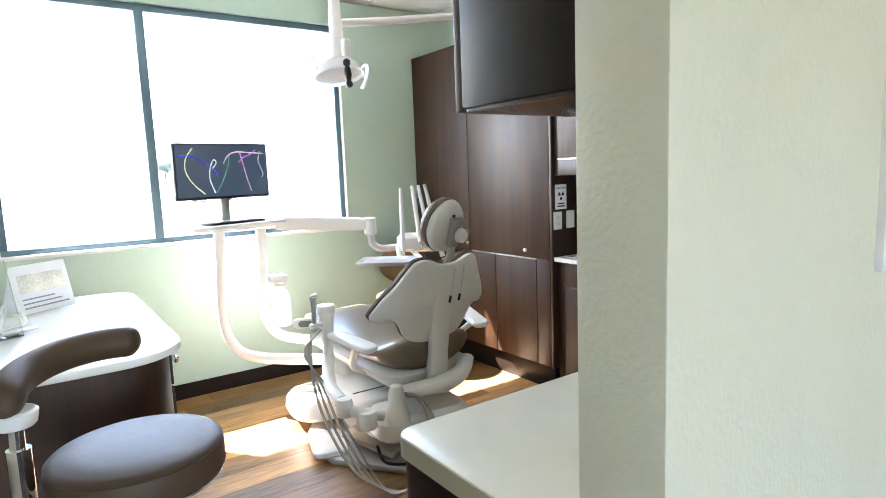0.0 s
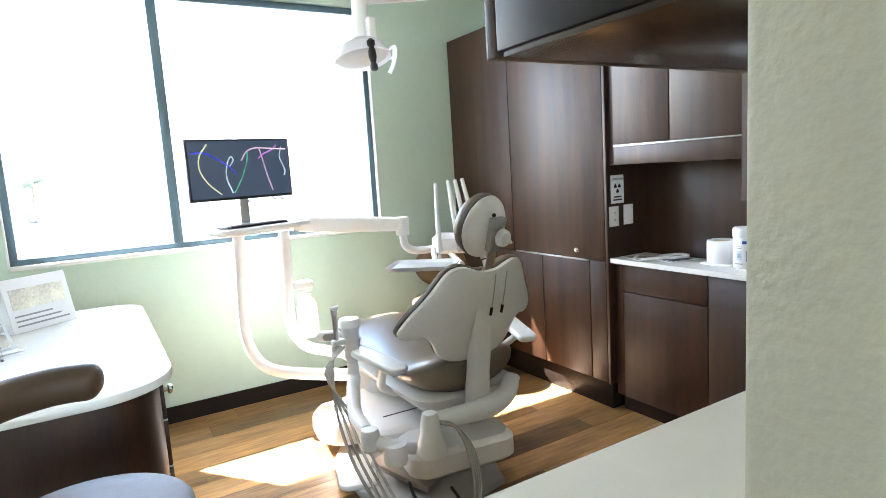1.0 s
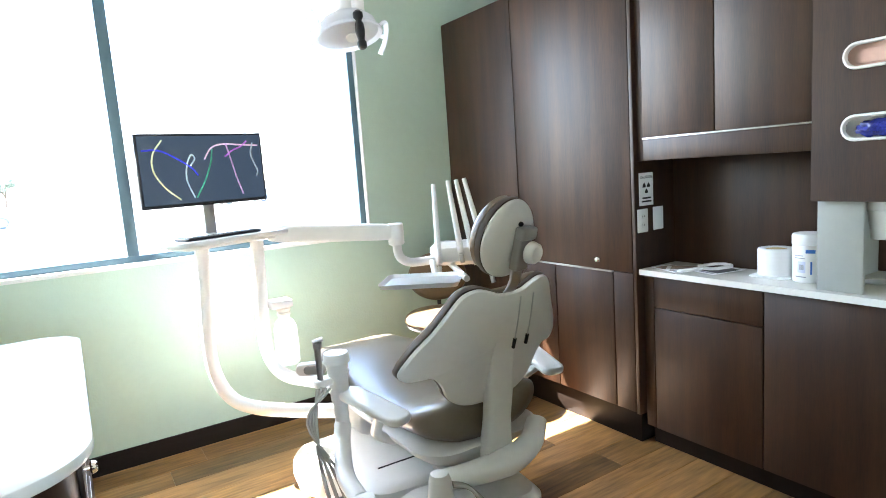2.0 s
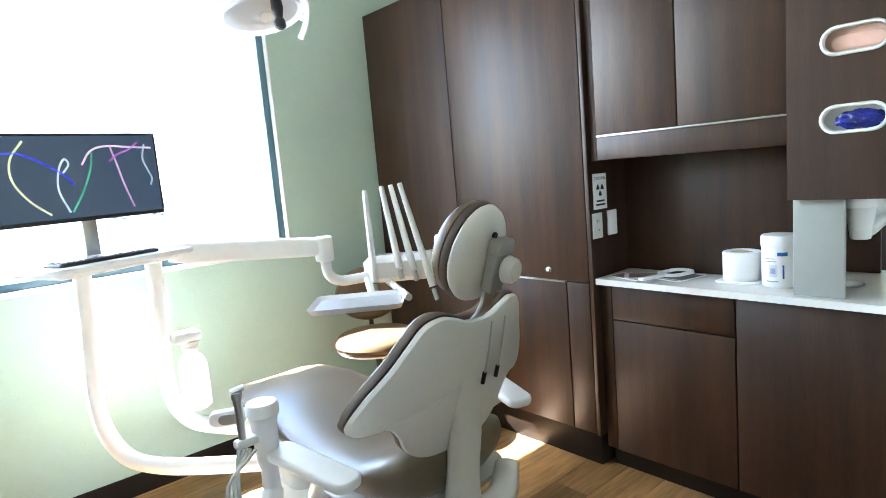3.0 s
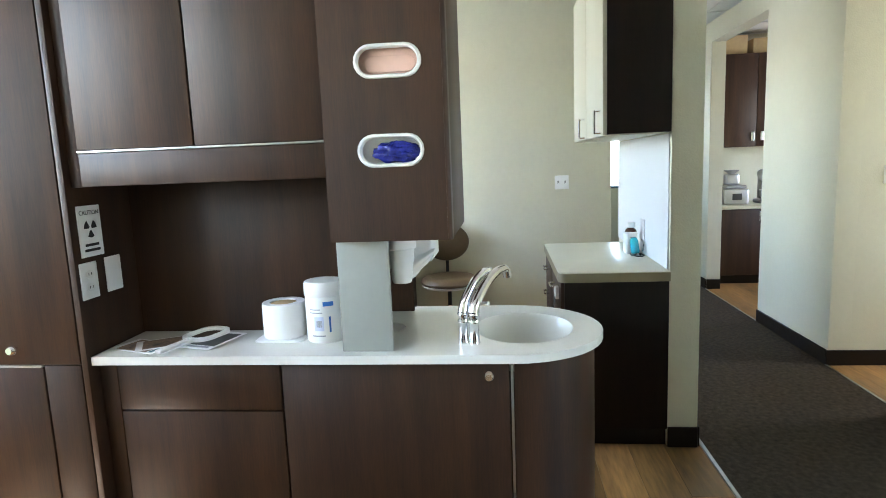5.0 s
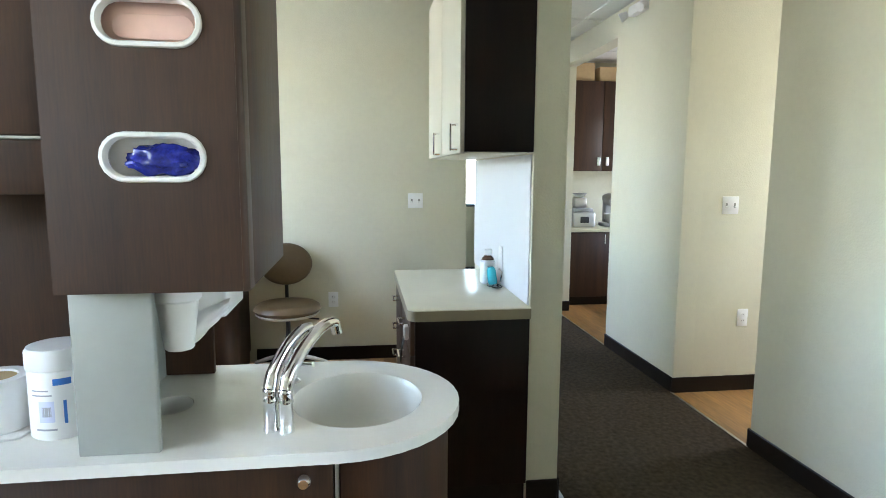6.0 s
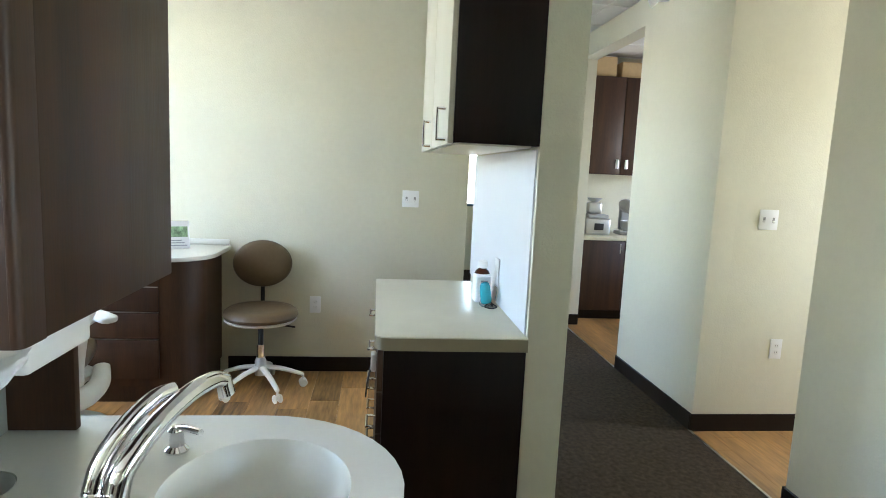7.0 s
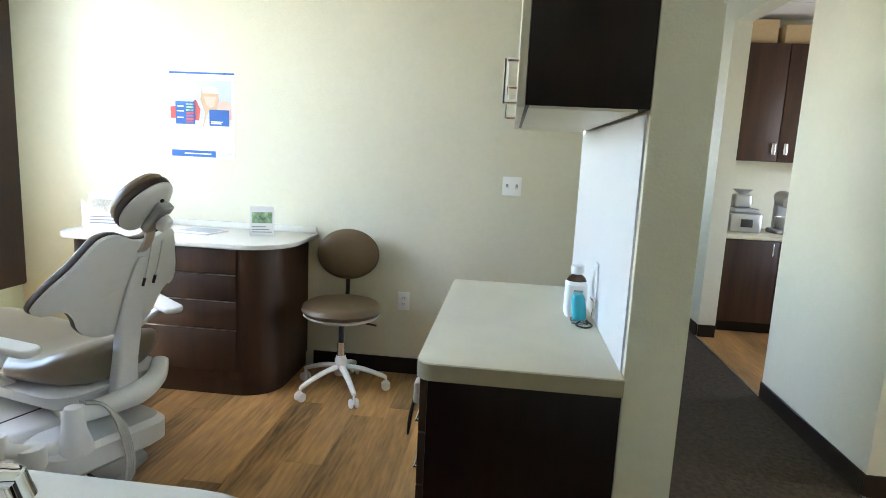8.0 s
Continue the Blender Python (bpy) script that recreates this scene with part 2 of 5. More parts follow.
def plate_hole(outer, hole, t0, t1, n=64):
    """A slab between t0 and t1 whose convex outline is outer, with a hole; both rings are cut at the same angles round the hole's middle."""
    hx, hy = sum(p[0] for p in hole) / len(hole), sum(p[1] for p in hole) / len(hole)

    def reach(poly, a):
        dx, dy, best = math.cos(a), math.sin(a), 1e9
        for (ax, ay), (bx, by) in zip(poly, poly[1:] + poly[:1]):
            ex, ey = bx - ax, by - ay
            den = dx * ey - dy * ex
            if abs(den) > 1e-12:
                s = ((ax - hx) * ey - (ay - hy) * ex) / den
                u = ((ax - hx) * dy - (ay - hy) * dx) / den
                if s > 1e-9 and -1e-6 <= u <= 1 + 1e-6:
                    best = min(best, s)
        return (hx + best * dx, hy + best * dy)
    angs = sorted({round(2 * math.pi * k / n, 5) for k in range(n)} | {round(math.atan2(y - hy, x - hx) % (2 * math.pi), 5) for x, y in outer})
    o, i = [reach(outer, a) for a in angs], [reach(hole, a) for a in angs]
    r = [[(*p, t) for p in ring] for ring, t in ((i, t0), (o, t0), (o, t1), (i, t1), (i, t0))]
    bm = loft(r, caps=False)
    bmesh.ops.remove_doubles(bm, verts=bm.verts, dist=1e-5)
    bmesh.ops.recalc_face_normals(bm, faces=bm.faces)
    return bm


def mesh(name, bm, material, sharp=38):
    me = bpy.data.meshes.new(name)
    bm.to_mesh(me)
    bm.free()
    me.materials.append(material)
    for p in me.polygons:
        p.use_smooth = True
    me.set_sharp_from_angle(angle=radians(sharp))
    return me


def part(name, bm, material, parent, label=""):
    ob = new(name, mesh(name, bm, material))
    ob.parent = parent
    if label:
        ob["label"] = label
    return ob


def thing(name, label, category, at=(0, 0, 0), rz=0, group="", kind=""):
    ob = new(name)
    ob.matrix_basis = pose(*at, 0, 0, rz)
    return tagged(ob, label, category, group, kind)


def solid(name, bm, material, label, category, kind="", group="", at=None, rz=0):
    ob = new(name, mesh(name, bm, material))
    if at:
        ob.matrix_basis = pose(*at, 0, 0, rz)
    return tagged(ob, label, category, group, kind)


# ---- the structure ----
H = 2.755
WY = 4.525           # window wall, inner face
WT = 0.20
W_X0, W_X1, W_Z0, W_Z1 = 0.43, 2.635, 1.058, 2.578     # window in the first room
V_X0, V_X1 = 4.18, 6.37                               # window in the second room


def wall(name, boxes, material, label):
    ob = solid(name, join(*[rbox(*b, 0.004 if len(boxes) == 1 else 0, 2) for b in boxes]), material, label, "wall", "structure")
    return ob


wall("wall_north", [(-0.1, W_X0, WY, WY + WT, 0, H), (W_X0, W_X1, WY, WY + WT, 0, W_Z0), (W_X0, W_X1, WY, WY + WT, W_Z1, H), (W_X1, V_X0, WY, WY + WT, 0, H),
                    (V_X0, V_X1, WY, WY + WT, 0, W_Z0), (V_X0, V_X1, WY, WY + WT, W_Z1, H), (V_X1, 6.95, WY, WY + WT, 0, H)], GREEN,
     "sage green painted window wall")
wall("wall_west", [(-0.03, 0.095, 0.84, WY, 0, H)], CREAM, "cream painted wall behind the desk")
wall("wall_poster", [(6.71, 6.835, 0.825, WY, 0, H)], CREAM, "cream painted wall with an oral health poster")
wall("wall_counter_1", [(1.153, 2.29, 0.716, 0.848, 0, H)], CREAM, "cream textured end of the short partition wall")
wall("wall_counter_2", [(4.54, 5.80, 0.782, 0.926, 0, H)], CREAM, "cream textured short partition wall behind the worktop")
SY = -0.42
wall("wall_south", [(2.6, 4.91, SY - 0.14, SY, 0, H), (-2.6, 2.6, SY - 0.14, SY, 2.45, H), (5.72, 6.83, SY - 0.14, SY, 0, H), (6.83, 8.13, SY - 0.14, SY, 2.55, H), (8.13, 11.2, SY - 0.14, SY, 0, H)], CREAM,
     "cream painted corridor wall with doorways")
wall("wall_hall", [(4.77, 4.91, -2.6, SY - 0.14, 0, H), (5.72, 5.86, -2.6, SY - 0.14, 0, H) ], CREAM, "cream painted side hall walls")
wall("wall_lab", [(8.97, 9.11, -2.6, SY - 0.14, 0, H) ], CREAM, "cream painted laboratory walls")
wall("wall_far_west", [(-2.74, -2.6, -3.6, 2.0, 0, H), (2.6, 2.74, -3.6, SY - 0.14, 0, H), (-2.74, -0.03, 2.0, 2.12, 0, H)], CREAM, "plain cream wall closing the corridor")
wall("wall_far_east", [(11.2, 11.34, -0.56, 2.2, 0, 0.95), (11.2, 11.34, -0.56, 2.2, 2.45, H), (11.2, 11.34, -0.56, -0.2, 0.95, 2.45), (11.2, 11.34, 1.6, 2.2, 0.95, 2.45), (6.835, 11.34, 2.2, 2.34, 0, H)],
     CREAM, "cream wall with a bright window at the corridor's end")

def side_window(name, x0, x1, y, z0, z1, watts, label):
    """A made-up window in an unseen south wall; the area lamp in its opening is added fill that stands for the sky's
    light.
    """
    wall("wall_" + name, [(x0 - 1.2, x0, y - 0.14, y, 0, H), (x1, x1 + 1.2, y - 0.14, y, 0, H), (x0, x1, y - 0.14, y, 0, z0), (x0, x1, y - 0.14, y, z1, H)], CREAM, "cream painted wall round a window")
    w = thing(name, label, "window", kind="structure")
    part("window_frame", join(rbox(x0, x1, y - 0.10, y - 0.05, z0, z0 + 0.04, 0.003), rbox(x0, x1, y - 0.10, y - 0.05, z1 - 0.04, z1, 0.003), rbox(x0, x0 + 0.04, y - 0.10, y - 0.05, z0 + 0.04, z1 - 0.04, 0.003), rbox(x1 - 0.04, x1, y - 0.10, y - 0.05, z0 + 0.04, z1 - 0.04, 0.003)), ALU, w)
    d = bpy.data.lights.new("window_light", "AREA")
    d.shape, d.size, d.size_y, d.energy, d.color = "RECTANGLE", x1 - x0 - 0.1, z1 - z0 - 0.1, watts, (1.0, 0.96, 0.98)
    new("window_light", d).matrix_world = look(((x0 + x1) / 2, y - 0.11, (z0 + z1) / 2), ((x0 + x1) / 2, y + 1, (z0 + z1) / 2))


# windows and lamps added out of view to fill corridor, hall and laboratory
side_window("window_4", -1.4, 1.4, -3.6, 0.5, 2.4, 1.7, "added unseen window that brightens the corridor")
side_window("window_5", 5.0, 5.6, -2.6, 0.9, 2.2, 2.2, "added unseen window that brightens the side hall")
side_window("window_6", 6.9, 8.0, -2.6, 0.9, 2.2, 1.9, "added unseen window that brightens the laboratory")

# ceiling with its grid of tiles
cb = [rbox(-2.74, 11.34, -3.74, WY + WT, H + 0.012, H + 0.10, 0)]
for k in range(24):
    x = -2.6 + 0.61 * k
    cb.append(rbox(x - 0.012, x + 0.012, -2.74, WY, H, H + 0.014, 0))
for k in range(13):
    y = -2.7 + 0.61 * k
    cb.append(rbox(-2.74, 11.2, y - 0.012, y + 0.012, H + 0.002, H + 0.013, 0))
solid("ceiling", join(*cb), CEIL, "white suspended ceiling of square tiles", "ceiling", "structure")
solid("roof_eave", rbox(-3, 12, WY + WT, 5.385, 2.90, 3.05, 0.01), FACADE, "pale overhanging eave above the windows", "eave", "structure")


def base_run(name, runs):
    solid(name, join(*[rbox(*r, 0.0, 0.105, 0.003, 1) for r in runs]), DARKBASE, "dark brown vinyl baseboard along the walls", "baseboard", "structure")


base_run("baseboard_north", [(0.10, 3.30, WY - 0.012, WY), (3.9, 6.71, WY - 0.012, WY)])
base_run("baseboard_poster", [(6.698, 6.71, 0.825, 2.45), (6.71, 6.835, 0.813, 0.825)])
base_run("baseboard_counter", [(1.141, 1.153, 0.716, 0.848), (1.153, 2.29, 0.704, 0.716), (4.528, 4.54, 0.782, 0.926), (4.54, 5.80, 0.770, 0.782)])
base_run("baseboard_south", [(2.6, 4.91, SY, SY + 0.012), (5.72, 6.83, SY, SY + 0.012), (8.13, 11.2, SY, SY + 0.012), (5.708, 5.72, -2.6, SY + 0.012), (4.91, 4.922, -2.6, SY + 0.012), (8.118, 8.13, SY - 0.14, SY)])


# windows
def window(name, x0, x1, mull, label):
    w = thing(name, label, "window", kind="structure")
    y0, y1 = WY + 0.035, WY + 0.085
    fw = 0.045
    part("window_frame", join(rbox(x0, x1, y0, y1, W_Z0, W_Z0 + fw, 0.003), rbox(x0, x1, y0, y1, W_Z1 - fw, W_Z1, 0.003), rbox(x0, x0 + fw, y0, y1, W_Z0 + fw, W_Z1 - fw, 0.003),
                              rbox(x1 - fw, x1, y0, y1, W_Z0 + fw, W_Z1 - fw, 0.003)), ALU, w)
    part("mullion", rbox(mull - 0.028, mull + 0.028, y0 - 0.004, y1 + 0.004, W_Z0 + fw, W_Z1 - fw, 0.004), ALU, w)
    part("window_sill", rbox(x0 + 0.002, x1 - 0.002, WY - 0.012, y0 - 0.002, W_Z0 - 0.012, W_Z0 + 0.012, 0.005), SILL, w, "white painted sill")
    part("window_liner", join(rbox(x0 + 0.001, x0 + 0.008, WY - 0.004, y0 - 0.001, W_Z0 + 0.0125, W_Z1 - 0.001, 0.001), rbox(x1 - 0.008, x1 - 0.001, WY - 0.004, y0 - 0.001, W_Z0 + 0.0125, W_Z1 - 0.001, 0.001)), SILL, w, "white painted reveal")
    for a, b in ((x0 + fw, mull - 0.028), (mull + 0.028, x1 - fw)):
        g = part("pane", rbox(a, b, y0 + 0.02, y0 + 0.026, W_Z0 + fw, W_Z1 - fw, 0), GLASS, w, "clear window glass")
        g.visible_shadow = False
    return w


def sky_lamp(x0, x1, watts):
    """An area lamp added to strengthen the sky's own light, in the upper part of a window's opening, just outside the
    glass.
    """
    d = bpy.data.lights.new("sky_light", "AREA")
    d.shape, d.size, d.size_y, d.energy, d.color = "RECTANGLE", x1 - x0 - 0.1, 0.95, watts, (0.86, 0.93, 1.0)
    y, z = WY + 0.15, W_Z1 - 0.53
    new("sky_light", d).matrix_world = look(((x0 + x1) / 2, y, z), ((x0 + x1) / 2, y - 1, z))


sky_lamp(W_X0, W_X1, 2.6)
sky_lamp(V_X0, V_X1, 1.0)
window("window_1", W_X0, W_X1, 1.285, "wide two-pane window in a grey-blue metal frame")
window("window_2", V_X0, V_X1, 5.52, "wide two-pane window in a grey-blue metal frame")
we = thing("window_3", "bright window at the end of the corridor", "window", kind="structure")
part("window_frame", join(rbox(11.22, 11.27, -0.2, 1.6, 0.95, 0.99, 0.003), rbox(11.22, 11.27, -0.2, 1.6, 2.41, 2.45, 0.003), rbox(11.22, 11.27, -0.2, -0.16, 0.99, 2.41, 0.003), rbox(11.22, 11.27, 1.56, 1.6, 0.99, 2.41, 0.003)), ALU, we)
part("pane", rbox(11.24, 11.246, -0.16, 1.56, 0.99, 2.41, 0), GLASS, we).visible_shadow = False

# outdoors
solid("ground", rbox(-300, 300, WY + WT, 600, -0.5, -0.12, 0), ASPHALT, "pale sunlit parking ground outside the windows", "ground", "structure")
solid("ground_east", rbox(11.34, 300, -300, WY + WT, -0.5, -0.12, 0), ASPHALT, "pale sunlit ground beyond the corridor", "ground", "structure")


# ---- built-in furniture ----
def knob(parent, at, way):
    a = Vector(at)
    w = Vector(way)
    return part("knob", join(cyl(a, a + 0.014 * w, 0.007, seg=12), cyl(a + 0.014 * w, a + 0.030 * w, 0.016, 0.014, seg=20, bev=0.004)), CHROME, parent, "chrome knob")


def pull(parent, c, length, axis, out):
    """A squared D handle, middle c, along axis, standing out by out."""
    c, a, o = Vector(c), Vector(axis), Vector(out)
    p = [c - a * length / 2, c - a * length / 2 + o * 0.92, c - a * length / 2 * 0.86 + o, c + a * length / 2 * 0.86 + o, c + a * length / 2 + o * 0.92, c + a * length / 2]
    return part("handle", tube(p, 0.0055, 8, 4), CHROME, parent, "chrome squared handle")


# tall storage cabinet by the window
CX = 3.272
tall = thing("tall_cabinet", "tall espresso wood storage cabinet reaching near the ceiling", "cabinet", (3.57, 3.73, 0))


def rel(ob, bm):
    return put(bm, ob.matrix_basis.inverted())


part("carcass", rel(tall, join(rbox(CX + 0.022, 3.87, 2.977, WY - 0.002, 0.165, 2.385, 0.002), rbox(CX + 0.0, 3.87, 2.967, 2.987, 0.165, 2.39, 0.002))), ESPRESSO, tall)
part("plinth", rel(tall, rbox(CX + 0.045, 3.85, 2.997, WY - 0.002, 0, 0.165, 0.002)), DARKBASE, tall)
for y0, y1, z0, z1 in ((3.813, WY - 0.006, 0.878, 2.383), (2.991, 3.807, 0.878, 2.383), (3.529, WY - 0.006, 0.170, 0.868), (3.116, 3.523, 0.170, 0.868)):
    part("door", rel(tall, rbox(CX, CX + 0.02, y0, y1, z0, z1, 0.002)), ESPRESSO, tall)
part("side_panel", rel(tall, rbox(CX + 0.001, CX + 0.02, 2.991, 3.111, 0.170, 0.874, 0.002)), ESPRESSO, tall)
part("edge_strip", rel(tall, rbox(CX - 0.003, CX + 0.012, 3.118, 3.79, 0.869, 0.877, 0.001)), STEEL, tall, "thin bright edge strip")
for y in (3.195, 3.82):
    k = knob(tall, Vector((CX, y, 0.93)) - Vector((3.57, 3.73, 0)), (-1, 0, 0))

# island base with rounded end
isl = thing("sink_cabinet", "espresso wood base cabinet with a rounded end under the sink", "cabinet", (3.57, 2.1, 0))
IX0, IX1 = 3.315, 3.825


def round_end(x0, x1, y0, y1, n=20):
    """Outline in plan whose end towards y0 is half an ellipse."""
    cx, rx = (x0 + x1) / 2, (x1 - x0) / 2
    out = [(x1, y1), (x0, y1)]
    yc = y0 + rx
    for k in range(n + 1):
        t = math.pi + math.pi * k / n
        out.append((cx + rx * math.cos(t), yc + rx * math.sin(t)))
    return out


part("carcass", rel(isl, prism(round_end(IX0 + 0.02, IX1, 1.445, 2.965), 0.10, 0.745)), ESPRESSO, isl)
part("plinth", rel(isl, prism(round_end(IX0 + 0.06, IX1 - 0.04, 1.49, 2.965), 0, 0.10)), DARKBASE, isl)
for nm, y0, y1, z0, z1 in (("drawer", 2.384, 2.905, 0.717, 0.868), ("door", 2.384, 2.905, 0.105, 0.711), ("door", 1.698, 2.378, 0.105, 0.868)):
    part(nm, rel(isl, rbox(IX0, IX0 + 0.019, y0, y1, z0, z1, 0.002)), ESPRESSO, isl)
part("filler", rel(isl, rbox(IX0 + 0.004, IX0 + 0.019, 2.91, 2.964, 0.105, 0.858, 0.002)), ESPRESSO, isl)
part("edge_strip", rel(isl, rbox(IX0 - 0.002, IX0 + 0.019, 1.686, 1.694, 0.105, 0.858, 0.001)), STEEL, isl, "thin bright edge strip")
part("curved_panel", rel(isl, prism([(IX0, 1.683), (IX0 + 0.02, 1.683)] + [(3.57 - 0.237 * math.cos(math.pi * k / 24), 1.683 - 0.242 * math.sin(math.pi * k / 24)) for k in range(25)] + [(IX1 + 0.002, 1.683)] +
     [(3.57 + 0.255 * math.cos(math.pi * k / 24), 1.683 - 0.260 * math.sin(math.pi * k / 24)) for k in range(25)], 0.105, 0.871)), ESPRESSO, isl)
part("back_board", rel(isl, rbox(IX1 - 0.02, IX1, 1.70, 2.965, 0.746, 0.870, 0.002)), ESPRESSO, isl)
knob(isl, Vector((IX0, 1.756, 0.830)) - Vector((3.57, 2.1, 0)), (-1, 0, 0))

# its worktop with basin and waste hole
TZ = 0.898
top = thing("sink_worktop", "white solid surface worktop with an integral oval basin", "worktop", (3.57, 1.8, TZ))
OX0, OX1 = 3.282, 3.868
outer_a = [p for p in round_end(OX0, OX1, 1.395, 1.93)]
outer_b = [(OX1, 1.93), (OX1, 2.962), (OX0, 2.962), (OX0, 1.93)]
BAS = (3.572, 1.648, 0.182, 0.160)
bas = [(BAS[0] + BAS[2] * math.cos(2 * math.pi * k / 48), BAS[1] + BAS[3] * math.sin(2 * math.pi * k / 48)) for k in range(48)]
hol = [(3.575 + 0.060 * math.cos(2 * math.pi * k / 32), 2.092 + 0.050 * math.sin(2 * math.pi * k / 32)) for k in range(32)]
part("slab", rel(top, join(plate_hole(outer_a, bas, TZ - 0.026, TZ, 72), plate_hole(outer_b, hol, TZ - 0.026, TZ, 48))), SOLID, top)
rings = []
for r, z in ((1.0, 0.0), (0.985, -0.004), (0.96, -0.014), (0.90, -0.045), (0.80, -0.085), (0.62, -0.115), (0.35, -0.128), (0.13, -0.132)):
    rings.append([(BAS[0] + r * BAS[2] * math.cos(2 * math.pi * k / 48), BAS[1] + r * BAS[3] * math.sin(2 * math.pi * k / 48), TZ + z) for k in range(48)])
part("basin", rel(top, loft(rings, caps=False)), SOLID, top, "oval white basin")
part("drain", rel(top, put(lathe([(0.026, 0), (0.026, 0.003), (0.012, 0.0035), (0.004, 0.002)], 20), Matrix.Translation((BAS[0], BAS[1], TZ - 0.133)))), CHROME, top)
part("waste_sleeve", rel(top, loft([[(3.575 + 0.058 * math.cos(2 * math.pi * k / 32), 2.092 + 0.048 * math.sin(2 * math.pi * k / 32), z) for k in range(32)] for z in (TZ - 0.002, TZ - 0.15)], caps=False)), PLASTIC, top)

# wall cabinets over the island
DY0, DY1, DZ0, DZ1 = 1.843, 2.187, 1.231, 2.39
up = thing("wall_cabinet", "espresso wood wall cabinet with two doors above a niche", "cabinet", (3.5, 2.55, 1.41))
part("carcass", rel(up, rbox(CX + 0.034, 3.83, 2.19, 2.965, 1.512, 2.385, 0.002)), ESPRESSO, up)
for y0, y1 in ((2.571, 2.925), (2.190, 2.566)):
    part("door", rel(up, rbox(CX + 0.014, CX + 0.033, y0, y1, 1.517, 2.383, 0.002)), ESPRESSO, up)
part("filler", rel(up, rbox(CX + 0.022, CX + 0.033, 2.928, 2.964, 1.41, 2.383, 0.002)), ESPRESSO, up)
part("light_rail", rel(up, rbox(CX + 0.016, CX + 0.036, 2.190, 2.925, 1.412, 1.508, 0.002)), ESPRESSO, up)
part("edge_strip", rel(up, rbox(CX + 0.012, CX + 0.03, 2.190, 2.925, 1.509, 1.515, 0.001)), STEEL, up, "thin bright edge strip")
part("niche_back", rel(up, rbox(3.556, 3.574, 2.188, 2.965, TZ + 0.001, 1.489, 0.002)), ESPRESSO, up)
part("rear_board", rel(up, rbox(3.792, 3.812, 2.043, 2.965, TZ + 0.001, DZ0 - 0.002, 0.002)), ESPRESSO, up)
part("niche_top", rel(up, rbox(CX + 0.037, 3.809, 2.19, 2.965, 1.49, 1.511, 0.002)), ESPRESSO, up)

disp = thing("dispenser_cabinet", "espresso wood glove dispenser cabinet with two oval slots", "cabinet", (3.48, 2.0, 1.233))
SLOTS = ((2.002, 1.479), (2.000, 1.714))
# the front board, drilled with two slots; laid out as (y, z) and stood up
stand = Matrix(((0, 0, 1, 0), (1, 0, 0, 0), (0, 1, 0, 0), (0, 0, 0, 1)))
fr = [plate_hole([(DY1, a), (DY1, b), (DY0 + 0.012, b), (DY0 + 0.012, a)], stadium(cy, cz, 0.083, 0.036), 0, 0.018, 64) for (cy, cz), a, b in ((SLOTS[0], DZ0, 1.60), (SLOTS[1], 1.60, DZ1))]
part("front_board", rel(disp, put(join(*fr), Matrix.Translation((CX, 0, 0)) @ stand)), ESPRESSO, disp)
part("corner_post", rel(disp, prism(rounded(CX, CX + 0.05, DY0, DY0 + 0.0118, (0, 0, 0.011, 0)), DZ0, DZ1)), ESPRESSO, disp)
part("side_board", rel(disp, rbox(CX + 0.0505, 3.755, DY0, DY0 + 0.018, DZ0, DZ1, 0.003)), ESPRESSO, disp)
part("carcass", rel(disp, join(rbox(CX + 0.10, 3.755, DY0 + 0.0185, DY1, DZ0 + 0.019, DZ1, 0.002), rbox(CX + 0.0185, 3.755, DY0 + 0.0185, DY1, DZ0, DZ0 + 0.0185, 0.002))), ESPRESSO, disp)
for cy, cz in SLOTS:
    ring = lambda hw, hh, x: [(x, p, q) for p, q in stadium(cy, cz, hw, hh)]
    bez = loft([ring(0.081, 0.034, CX + 0.012), ring(0.081, 0.034, CX - 0.004), ring(0.084, 0.037, CX - 0.008), ring(0.090, 0.043, CX - 0.007), ring(0.092, 0.045, CX - 0.003), ring(0.092, 0.045, CX + 0.0)], caps=False)
    part("slot_bezel", rel(disp, bez), PLASTIC, disp, "white plastic oval bezel")
    part("tissue_carton" if cz > 1.6 else "glove_carton", rel(disp, rbox(CX + 0.030, CX + 0.098, cy - 0.115, cy + 0.115, cz - 0.065, cz + 0.065, 0.004)), PINK if cz > 1.6 else PAPER, disp)
rnd = random.Random(4)
gl = bmesh.new()
bmesh.ops.create_icosphere(gl, subdivisions=4, radius=1)
for v in gl.verts:
    d = 1 + 0.28 * noise.noise(v.co * 2.6) + 0.14 * noise.noise(v.co * 6)
    v.co = Vector((v.co.x * 0.022, v.co.y * 0.064, v.co.z * 0.028)) * d
part("glove", rel(disp, put(gl, Matrix.Translation((CX + 0.020, 1.988, 1.474)))), GLOVE, disp, "crumpled blue gloves")
part("tissue", rel(disp, put(prism(stadium(0, 0, 0.07, 0.022), 0, 0.006, 0.002), Matrix.Translation((CX + 0.024, 1.998, 1.710)) @ pose(0, 0, 0, 90, 0, 90))), PINK, disp)

